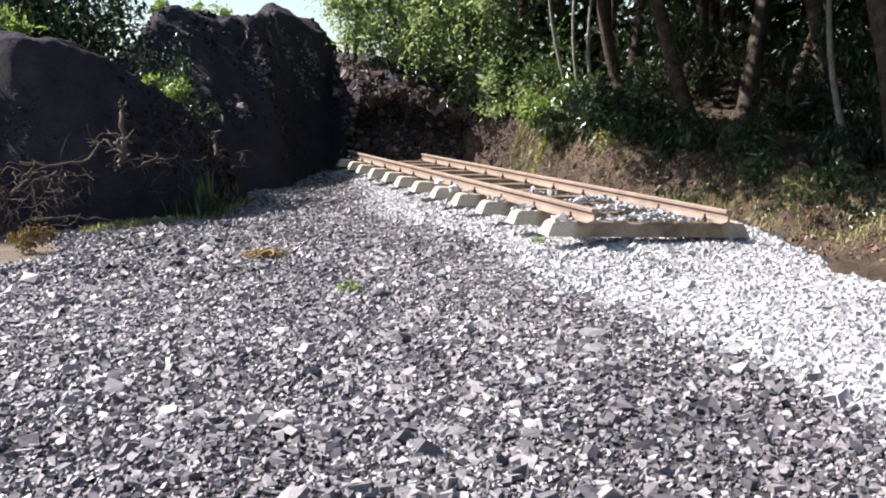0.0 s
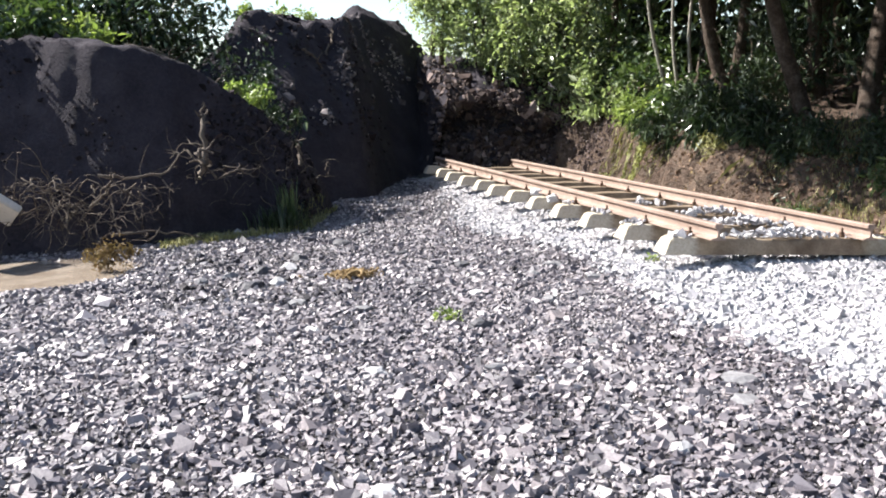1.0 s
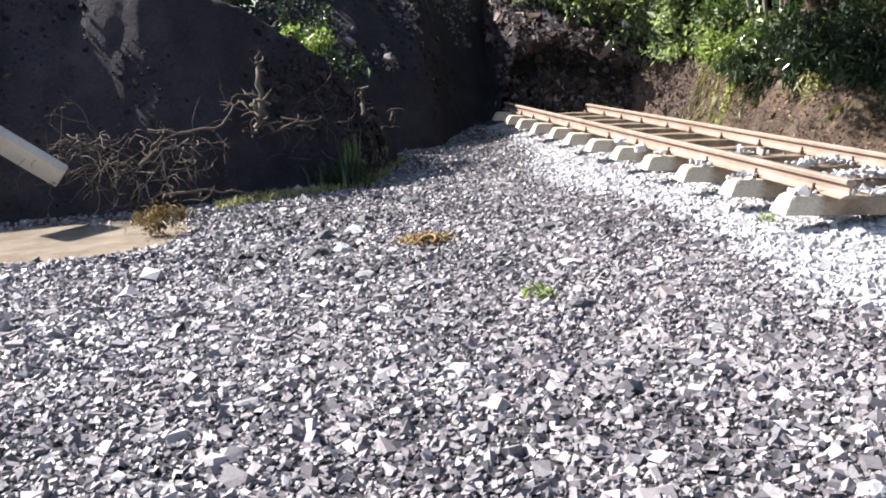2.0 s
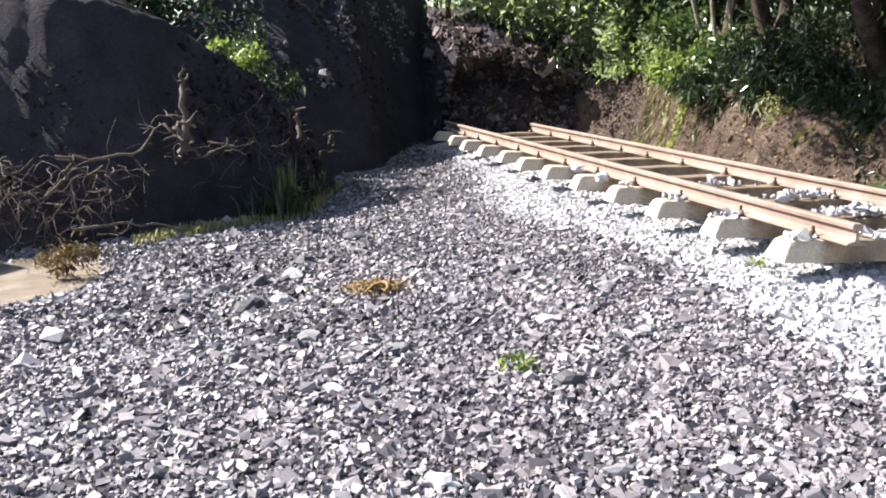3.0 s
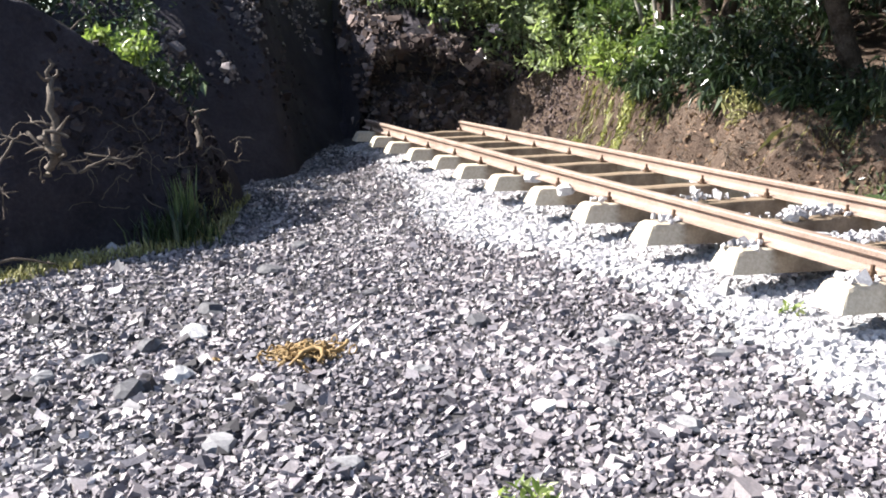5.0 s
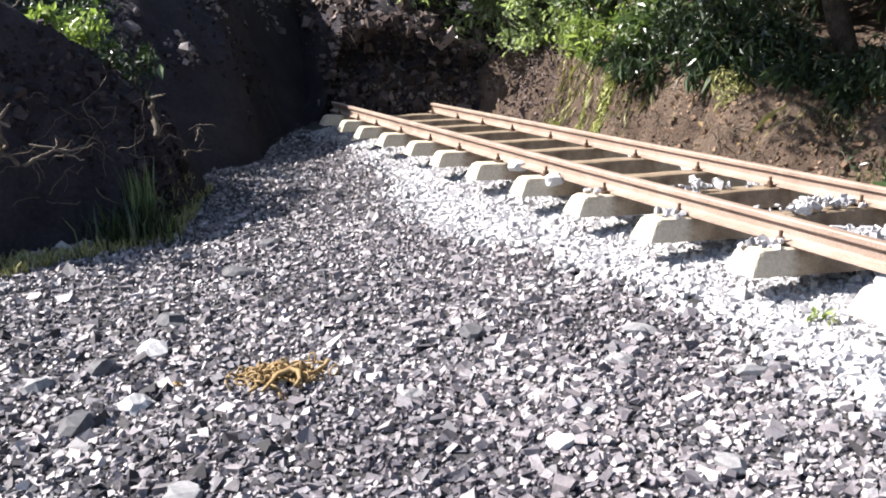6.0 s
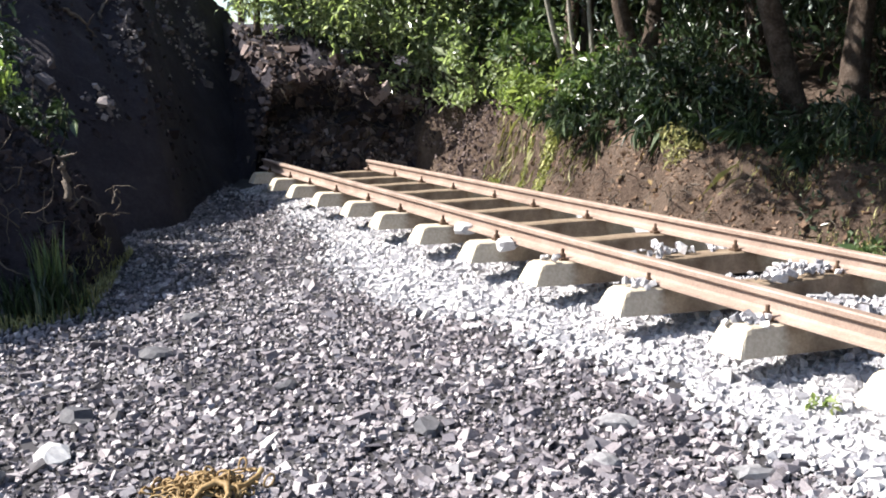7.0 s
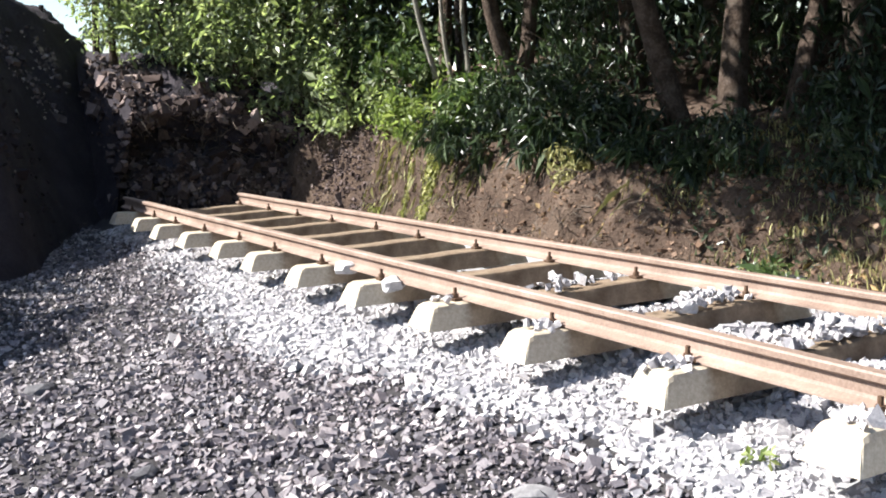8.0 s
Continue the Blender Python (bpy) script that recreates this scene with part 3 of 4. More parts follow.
M_RUBBLE = stone_mat("pale broken soil", [(0.0, (0.05, 0.043, 0.045)), (0.6, (0.15, 0.135, 0.135)), (1.0, (0.34, 0.31, 0.3))], 0.9, 0.2, 50.0)
for owner, z_of, stuff, spots in [(slide, far_heap_z, M_RUBBLE, [(2.55, 19.5, 0.16), (2.85, 20.4, 0.2), (3.25, 21.5, 0.22), (2.5, 19.0, 0.2), (3.6, 21.8, 0.25), (3.95, 22.4, 0.22), (1.3, 17.4, 0.2), (2.0, 17.6, 0.15), (1.05, 18.3, 0.2)]),
                                  (heap, near_heap_z, M_CLOD, [(0.3, 13.65, 0.2), (0.65, 13.85, 0.22), (0.85, 14.0, 0.2), (1.15, 14.1, 0.22), (1.35, 13.9, 0.2), (1.5, 14.5, 0.15), (1.2, 13.7, 0.2)])]:
    pts = [(a + rng.normal(0, r * 0.55), b + rng.normal(0, r * 0.6)) for a, b, r in spots for _ in range(int(420 * r))]
    px, py = np.array(pts).T
    o = new("rubble", chips("rubble", np.stack([px, py, z_of(px, py) + 0.01], 1), 0.045, stuff, 0.7, 0.8, 0.5))
    o.parent = owner
    tagged(o, "patches of broken soil and stones", kind="stuff")
x, y = scatter(-0.1, 1.45, 8.4, 11.4, 620)
keep = (fbm(x, y, 1.1, 2, 660) > -0.05) & (np.hypot(x - 1.5, y - 9.45) > 0.36)
clods("broken_lumps", x[keep], y[keep], ground_z, 0.034, M_ROCK_LUMP, "dark broken lumps lying among the gravel")

# ---- stones thrown on the sleepers ----
track_up = pose(X0, FIRST, Z0, 0.3, CANT, 0.3)


def on_track(pts):
    return np.array([tuple(track_up @ Vector(p)) for p in pts])


pts = []
for i, (cx, amount, wide) in [(0, (1.15, 170, 0.38)), (1, (1.25, 150, 0.34)), (2, (1.35, 80, 0.28)), (3, (1.05, 40, 0.22)), (0, (0.17, 26, 0.06)), (1, (0.17, 24, 0.06)), (2, (0.17, 16, 0.05)), (3, (0.18, 6, 0.05))]:
    on_end = cx < 0.3
    dy = np.clip(rng.normal(0, 0.035 if on_end else 0.08, amount), -0.085, 0.085)
    dx = rng.normal(0, wide, amount)
    px = np.clip(cx + dx, 0.06 if on_end else 0.45, 0.26 if on_end else 1.7)
    z = SL_H + (rng.uniform(0.0, 0.03, amount) if on_end else 0.06 * np.exp(-((dx / wide) ** 2)) * np.exp(-((dy / 0.2) ** 2)) * rng.uniform(0.2, 1.3, amount))
    pts += list(zip(px, i * PITCH + dy, z))
spill = new("spilled_ballast", chips("spilled_ballast", on_track(pts), 0.04, M_BALLAST, 0.75, 0.7, 0.3))
tagged(spill, "small heaps of pale ballast lying on the first sleepers", "ballast", kind="stuff")
# ballast that fills the first bays between the rails
x, y = scatter(4.3, 5.65, 8.55, 11.9, 700)
fill = np.interp(y, [8.5, 10.4, 11.9], [0.14, 0.11, 0.03]) * np.exp(-(((x - 5.15) / 0.5) ** 2)) * (1 + 0.3 * fbm(x, y, 2.5, 2, 300))
pts = np.stack([x, y, ground_z(x, y) + fill * rng.uniform(0.7, 1.0, len(x))], 1)
ob = new("ballast_fill", chips("ballast_fill", pts, 0.044, M_BALLAST, 0.75, 0.7, 0.3))
tagged(ob, "heaped pale ballast between the nearer sleepers", "ballast", kind="stuff")


px, py, pz = [], [], []
for i in range(6):
    for cx in (4.55 + rng.normal(0, 0.1), 5.35 + rng.normal(0, 0.15), 5.8):
        n = 70
        ux, uy = rng.normal(0, 0.11, n), rng.normal(0, 0.09, n)
        px += list(cx + ux)
        py += list(FIRST + i * PITCH + uy)
        roof = Z0 - math.tan(radians(CANT)) * (cx + ux - X0) - 0.03
        floor_ = ground_z(cx + ux, FIRST + i * PITCH + uy)
        pz += list(floor_ + np.maximum(roof - floor_, 0) * rng.uniform(0, 1, n) * np.exp(-((ux / 0.16) ** 2)))
ob = new("ballast_packing", chips("ballast_packing", np.stack([px, py, pz], 1), 0.046, M_BALLAST, 0.8, 0.7, 0.25))
tagged(ob, "pale ballast packed under the washed-out sleepers", "ballast", kind="stuff")


def stone(name, at, dims, material, label, yaw=0.0, category="stone"):
    """A single larger stone with broken facets."""
    bm = bmesh.new()
    bmesh.ops.create_icosphere(bm, subdivisions=2, radius=0.5)
    r = random.Random(int(abs(at[0] * 971 + at[1] * 373)))
    off = Vector((r.uniform(0, 9), r.uniform(0, 9), r.uniform(0, 9)))
    for v in bm.verts:
        k = 1 + 0.5 * noise.noise(v.co * 2.6 + off)
        v.co = Vector((v.co.x * dims[0], v.co.y * dims[1], max(v.co.z, -0.3) * dims[2])) * k
    bmesh.ops.dissolve_limit(bm, angle_limit=0.5, verts=bm.verts, edges=bm.edges)
    bmesh.ops.triangulate(bm, faces=bm.faces)
    ob = part(name, bm, material)
    ob.matrix_basis = pose(at[0], at[1], at[2] + 0.22 * dims[2], 0, 0, yaw)
    return tagged(ob, label, category, "larger stones on the gravel")


M_ROCK = rough_mat("grey slate rock", (0.09, 0.088, 0.092), (0.19, 0.185, 0.19), (0.32, 0.31, 0.31), 4.0, 40.0, 0.75, 0.5, 0.01, 0.4)
M_ROCK_PALE = rough_mat("pale grey rock", (0.25, 0.245, 0.25), (0.42, 0.41, 0.41), (0.56, 0.55, 0.54), 4.0, 40.0, 0.8, 0.5, 0.01, 0.3)
M_ROCK_DARK = rough_mat("dark slate rock", (0.035, 0.034, 0.038), (0.075, 0.072, 0.078), (0.14, 0.135, 0.14), 4.0, 40.0, 0.7, 0.5, 0.01, 0.4)
for sx, sy, a, b, c, kind in [(3.0, 5.55, 0.2, 0.14, 0.06, 0), (2.85, 5.2, 0.16, 0.12, 0.05, 0), (2.07, 7.22, 0.17, 0.11, 0.09, 2), (0.97, 10.22, 0.18, 0.15, 0.1, 1), (0.72, 10.0, 0.15, 0.12, 0.1, 2),
                              (0.85, 9.5, 0.17, 0.13, 0.1, 1), (0.62, 9.35, 0.2, 0.15, 0.11, 2), (0.45, 9.9, 0.16, 0.12, 0.08, 0), (1.1, 10.7, 0.22, 0.14, 0.11, 2), (0.2, 9.7, 0.14, 0.1, 0.08, 0),
                              (1.05, 4.55, 0.16, 0.11, 0.06, 1), (0.55, 4.9, 0.13, 0.1, 0.05, 1), (1.7, 4.1, 0.14, 0.1, 0.05, 0), (2.3, 4.7, 0.13, 0.1, 0.05, 1), (0.3, 6.1, 0.15, 0.1, 0.05, 0),
                              (1.25, 6.3, 0.14, 0.1, 0.06, 1), (1.9, 6.2, 0.12, 0.09, 0.06, 0), (2.75, 7.9, 0.15, 0.1, 0.07, 0), (2.3, 8.3, 0.13, 0.1, 0.06, 1), (2.95, 9.0, 0.16, 0.11, 0.07, 0),
                              (2.5, 9.7, 0.2, 0.13, 0.07, 2), (1.95, 9.0, 0.14, 0.1, 0.06, 0), (2.1, 10.6, 0.13, 0.1, 0.06, 2), (3.2, 9.3, 0.18, 0.12, 0.08, 0), (1.4, 8.1, 0.15, 0.1, 0.06, 0),
                              (3.35, 8.6, 0.15, 0.11, 0.07, 0), (0.95, 8.5, 0.2, 0.14, 0.07, 0), (1.0, 7.5, 0.16, 0.1, 0.06, 1), (2.6, 6.6, 0.14, 0.1, 0.05, 0), (1.6, 11.6, 0.2, 0.13, 0.1, 2), (1.95, 12.3, 0.22, 0.12, 0.09, 2)]:
    stone("stone", (sx, sy, float(ground_z(sx, sy))), (a, b, c), (M_ROCK, M_ROCK_PALE, M_ROCK_DARK)[kind],
          ("flat grey slate stone lying on the gravel", "pale grey stone lying on the gravel", "dark angular stone half sunk in the gravel")[kind], yaw=sx * 97 % 180)
for sx, sy, sz, d in [(4.13, 12.78, 0.31, 0.15), (4.08, 11.98, 0.3, 0.15), (5.0, 10.3, 0.24, 0.12)]:
    stone("stone", (sx, sy, sz), (d, d * 1.1, d * 0.85), M_ROCK_PALE, "pale lump of stone lying against the rusty rail", sx * 50)


# ---- chain ----
def chain_pile(at):
    """A heap of rusty chain with its hook."""
    pile = thing("chain", at)
    pts = [(0.028 * math.cos(a), 0.018 * math.sin(a), 0) for a in np.arange(10) * math.tau / 10]
    v, f = tube(pts + pts[:1], [0.0048] * 11, 6)
    link = array_mesh("link", v, f, M_CHAIN, True)
    for i in range(150):
        a, r = rng.uniform(0, math.tau), abs(rng.normal(0, 0.5))
        o = new("link", link)
        o.parent = pile
        o.matrix_basis = pose(0.24 * r * math.cos(a) * 1.1 - 0.02, 0.17 * r * math.sin(a) + 0.08, 0.02 + 0.05 * max(0, 1 - r) * rng.random() + 0.012, rng.normal(0, 40), rng.normal(0, 40), rng.uniform(0, 360))
    arc = [(-0.13, -0.09, 0.03), (-0.085, -0.055, 0.05), (-0.04, -0.01, 0.07), (0.015, 0.0, 0.08), (0.05, -0.03, 0.075), (0.045, -0.08, 0.055), (0.01, -0.115, 0.04)]
    o = new("hook", array_mesh("hook", *tube(arc, [0.006, 0.009, 0.012, 0.014, 0.014, 0.011, 0.005], 8), M_CHAIN, True))
    o.parent = pile
    tagged(o, "curved yellow ochre lifting hook")
    bar = [(0.06, -0.03, 0.06), (0.12, -0.02, 0.055), (0.18, 0.01, 0.07), (0.2, 0.03, 0.085)]
    o = new("shank", array_mesh("shank", *tube(bar, [0.011, 0.009, 0.01, 0.012], 8), M_CHAIN, True))
    o.parent = pile
    return tagged(pile, "rusty orange chain with a hook heaped on the gravel", "chain")


chain_pile((1.5, 9.42, float(ground_z(1.5, 9.42))))


# ---- plants ----
def blades(name, x, y, z, height, material, lean=0.35, width=0.012):
    """Grass blades, one joined mesh: each a bent strip."""
    n = len(x)
    h = height * rng.uniform(0.5, 1.2, n)
    a = rng.uniform(0, math.tau, n)
    d = np.stack([np.cos(a), np.sin(a)], 1) * (lean * h * rng.uniform(0.3, 1.3, n))[:, None]
    w = np.stack([-np.sin(a), np.cos(a)], 1) * width
    p = np.stack([x, y], 1)
    v = np.zeros((n, 5, 3))
    for k, (s, t, u) in enumerate([(-1, 0, 0), (1, 0, 0), (-0.8, 0.3, 0.6), (0.8, 0.3, 0.6), (0, 1, 0.95)]):
        v[:, k, :2] = p + s * w + t * d
        v[:, k, 2] = z + u * h
    b = 5 * np.arange(n)[:, None]
    f = np.concatenate([b + np.array([0, 1, 3]), b + np.array([0, 3, 2]), b + np.array([2, 3, 4])])
    return array_mesh(name, v.reshape(-1, 3), f, material)


def tuft(at, radius, height, n, material, label, name="grass_tuft", category="grass", lean=0.5, width=0.008):
    t = thing(name, at)
    x, y = rng.normal(0, radius * 0.5, n), rng.normal(0, radius * 0.5, n)
    o = new("foliage", blades("foliage", x, y, np.full(n, -0.02), height, material, lean, width))
    o.parent = t
    return tagged(t, label, category)


def bush(at, radius, n, material, label, leaf=0.1, squash=(1, 1, 1), stems=9, clumps=14, droop=0.2, slim=0.42, name="bush"):
    """A shrub: stems from its base and leaves in clumps."""
    t = thing(name, at)
    low = -0.05
    for _ in range(stems):
        way = np.array([rng.normal(0, 0.6) * squash[0], rng.normal(0, 0.6) * squash[1], 1.0])
        line = wander((rng.normal(0, 0.12 * radius), rng.normal(0, 0.12 * radius), low - 0.1), way, radius * 1.5 * squash[2], 7, 0.18)
        o = new("stem", array_mesh("stem", *tube(line, np.linspace(0.018, 0.005, 8) * max(radius, 0.5), 5), M_BARK, True))
        o.parent = t
    o = new("foliage", leaves("foliage", clumped((0, 0, radius * 0.75 * squash[2]), radius * 0.8, n, clumps, 0.3, squash, low), leaf, material, droop, slim))
    o.parent = t
    return tagged(t, label, "bush")


def tree(at, top, height, radius, crown_r, crown_n, material, label, bark=None, fork=0, crown_low=3.2, leaf=0.2, limbs=4, name="tree"):
    """A tapered trunk that leans towards top, limbs and a leafy crown."""
    t = thing(name, at)
    bark = bark or M_BARK
    lean = np.array([top[0] - at[0], top[1] - at[1], top[2] - at[2]], float)
    lean /= lean[2]
    zs = np.linspace(-0.25, height, 14)
    line = np.stack([lean[0] * zs + 0.05 * np.sin(zs * 1.9 + at[0]), lean[1] * zs + 0.05 * np.cos(zs * 1.4 + at[1]), zs], 1)
    rad = radius * np.interp(zs, [-0.25, 0.0, 0.35, height], [1.55, 1.3, 1.0, 0.35])
    o = new("trunk", array_mesh("trunk", *tube(line, rad, 12), bark, True))
    o.parent = t
    if fork:
        z0 = 0.15
        zs2 = np.linspace(z0, height, 10)
        line2 = np.stack([lean[0] * z0 + fork * (zs2 - z0) + 0.04 * np.sin(zs2 * 2), lean[1] * zs2, zs2], 1)
        o = new("trunk", array_mesh("trunk", *tube(line2, radius * np.linspace(0.95, 0.35, 10), 10), bark, True))
        o.parent = t
    head = np.array([lean[0] * height * 0.8, lean[1] * height * 0.8, (crown_low + height + 1.0) / 2])
    for _ in range(limbs):
        z = rng.uniform(crown_low * 0.75, height * 0.9)
        start = np.array([np.interp(z, line[:, 2], line[:, 0]), np.interp(z, line[:, 2], line[:, 1]), z])
        way = np.array([rng.normal(), rng.normal(), 0.7])
        run = wander(start, way, crown_r * 0.9, 7, 0.2)
        o = new("limb", array_mesh("limb", *tube(run, radius * np.linspace(0.4, 0.1, 8), 7), bark, True))
        o.parent = t
    tall = (height + 1.0 - crown_low) / 2
    p = clumped(head, crown_r, crown_n, 22, 0.26, (1, 1, tall / crown_r), crown_low)
    o = new("crown", leaves("crown", p, leaf, material, 0.3, 0.45))
    o.parent = t
    return tagged(t, label, "tree", "trees of the forest edge")


def bz(x, y):
    return float(bank_z(x, y))


# trees whose trunks stand clear
tree((8.41, 13.8, bz(8.41, 13.8)), (7.85, 13.8, 2.7), 6.5, 0.12, 2.0, 2600, M_LEAF_DARK_SHADE, "leaning tree with thick reddish brown trunk on the bank", crown_low=4.2)
tree((9.22, 17.6, bz(9.22, 17.6)), (8.75, 17.6, 2.9), 6.0, 0.12, 1.9, 2600, M_LEAF_DARK_SHADE, "forked tree with grey bark above the bank", fork=0.2, crown_low=3.9)
tree((9.68, 14.3, bz(9.68, 14.3)), (9.95, 14.4, 2.6), 6.5, 0.15, 2.1, 2600, M_LEAF_DARK_SHADE, "straight dark-barked tree in the shade of the forest", crown_low=4.0)
tree((9.95, 13.6, bz(9.95, 13.6)), (10.6, 13.8, 2.5), 6.5, 0.1, 2.0, 2600, M_LEAF_DARK_SHADE, "slender leaning tree in the shade of the forest", crown_low=4.0)
for a, b, h, r in [((8.25, 18.1), (7.95, 18.1, 2.9), 4.5, 0.04), ((8.5, 18.2), (8.42, 18.2, 3.0), 4.5, 0.035), ((8.66, 18.0), (8.72, 18.1, 3.0), 4.6, 0.035), ((9.15, 11.2), (8.85, 11.2, 2.5), 4.5, 0.045)]:
    tree((*a, bz(*a)), b, h, r, 0.9, 500, M_LEAF, "thin pale-barked young tree in front of the forest", M_PALE_BARK, crown_low=3.1, leaf=0.14, limbs=2, name="young_tree")


def shade_tree(at, ends, label):
    """An unseen leaning tree, added for shade: long boughs reach over the track."""
    t = thing("tree", (*at, bz(*at)))
    line = np.array([(0, 0, -0.2), (-0.25, 0, 1.2), (-0.6, 0.05, 2.6), (-1.1, 0.1, 4.0), (-1.6, 0.1, 5.6)], float)
    o = new("trunk", array_mesh("trunk", *tube(line, [0.17, 0.13, 0.11, 0.09, 0.05], 12), M_BARK, True))
    o.parent = t
    for ex, ey, ez, r, n in ends:
        e = np.array([ex - at[0], ey - at[1], ez - bz(*at)])
        q = np.linspace(0, 1, 9)[:, None]
        run = line[3] * (1 - q) + e * q + np.array([0, 0, 0.5]) * np.sin(q * math.pi)
        o = new("limb", array_mesh("limb", *tube(run, np.linspace(0.06, 0.015, 9), 7), M_BARK, True))
        o.parent = t
        o = new("foliage", leaves("foliage", clumped(e, r, n, 16, 0.24, (1, 1, 0.6)), 0.17, M_LEAF_DARK_SHADE, 0.3, 0.45))
        o.parent = t
    return tagged(t, label, "tree", "trees of the forest edge")


# Added out of view to throw dappled shade on the bank and forest.
shade_tree((9.9, 10.6), [(5.0, 12.4, 4.2, 1.1, 2300), (5.6, 14.0, 4.9, 1.2, 2200), (6.3, 13.0, 4.4, 1.1, 2300), (6.9, 14.6, 4.3, 1.0, 1700)], "unseen leaning tree added to shade the bank from over the track")
shade_tree((8.7, 9.6), [(5.0, 10.4, 4.3, 1.2, 2300), (6.2, 11.4, 4.2, 1.2, 2300), (5.6, 9.2, 4.4, 1.1, 1500), (7.4, 12.6, 4.4, 1.2, 1500)], "unseen leaning tree added to shade the slope with its leafy boughs")
shade_tree((10.3, 13.0), [(4.3, 13.9, 4.9, 1.0, 1500), (4.7, 15.2, 5.0, 1.0, 1500), (5.0, 16.4, 5.3, 1.0, 1500), (5.8, 15.0, 5.0, 1.1, 1500)], "unseen tall leaning tree added to shade the forest from over the track")
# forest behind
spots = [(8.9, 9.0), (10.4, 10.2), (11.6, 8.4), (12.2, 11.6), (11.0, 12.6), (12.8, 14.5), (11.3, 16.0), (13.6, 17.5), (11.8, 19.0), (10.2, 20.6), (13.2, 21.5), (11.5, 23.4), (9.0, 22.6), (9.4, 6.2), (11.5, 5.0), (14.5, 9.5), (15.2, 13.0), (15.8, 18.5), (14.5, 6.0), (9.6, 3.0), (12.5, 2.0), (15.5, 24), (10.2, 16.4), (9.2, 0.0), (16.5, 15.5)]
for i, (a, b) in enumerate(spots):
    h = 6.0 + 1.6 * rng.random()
    tree((a, b, bz(a, b)), (a + rng.normal(0, 0.25), b + rng.normal(0, 0.2), bz(a, b) + 3), h, 0.09 + 0.06 * rng.random(), 2.3, 2300, M_LEAF_DARK_SHADE, "forest tree with dark leafy crown and bare lower trunk", crown_low=2.7 + 0.8 * rng.random(), leaf=0.24, limbs=3)
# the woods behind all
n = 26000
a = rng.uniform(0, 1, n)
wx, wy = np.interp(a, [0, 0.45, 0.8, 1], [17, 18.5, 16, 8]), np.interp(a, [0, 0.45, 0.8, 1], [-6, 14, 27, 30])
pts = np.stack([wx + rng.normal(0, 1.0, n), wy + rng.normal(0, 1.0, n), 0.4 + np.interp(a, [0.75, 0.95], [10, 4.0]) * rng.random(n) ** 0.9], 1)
ob = new("far_woods", leaves("far_woods", pts, 0.5, M_LEAF_DARK_SHADE, 0.3, 0.5))
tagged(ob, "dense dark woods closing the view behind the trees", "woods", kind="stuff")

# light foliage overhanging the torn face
for a, b, zz, r, m, leaf, n in [(5.0, 22.4, 2.9, 0.75, M_LEAF_PALE_GLINT, 0.1, 3200), (5.7, 21.8, 2.65, 0.85, M_LEAF_PALE_GLINT, 0.1, 3600), (6.4, 21.2, 2.45, 0.85, M_LEAF_PALE_GLINT, 0.1, 3600), (7.1, 20.7, 2.2, 0.8, M_LEAF_PALE_GLINT, 0.1, 3200), (5.9, 23.2, 3.6, 1.0, M_LEAF_PALE_GLINT, 0.11, 3400), (7.0, 22.6, 3.8, 1.1, M_LEAF_PALE_GLINT, 0.11, 3600), (8.1, 21.9, 3.8, 1.2, M_LEAF, 0.12, 3400), (7.6, 23.6, 4.8, 1.4, M_LEAF_PALE_GLINT, 0.12, 3600), (5.2, 24.4, 4.3, 0.9, M_LEAF_PALE_GLINT, 0.12, 2400)]:
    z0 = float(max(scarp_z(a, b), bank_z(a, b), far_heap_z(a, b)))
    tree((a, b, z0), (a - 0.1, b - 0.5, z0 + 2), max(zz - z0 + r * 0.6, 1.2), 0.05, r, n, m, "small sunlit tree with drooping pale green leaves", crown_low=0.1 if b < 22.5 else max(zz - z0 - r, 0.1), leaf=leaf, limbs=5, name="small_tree")

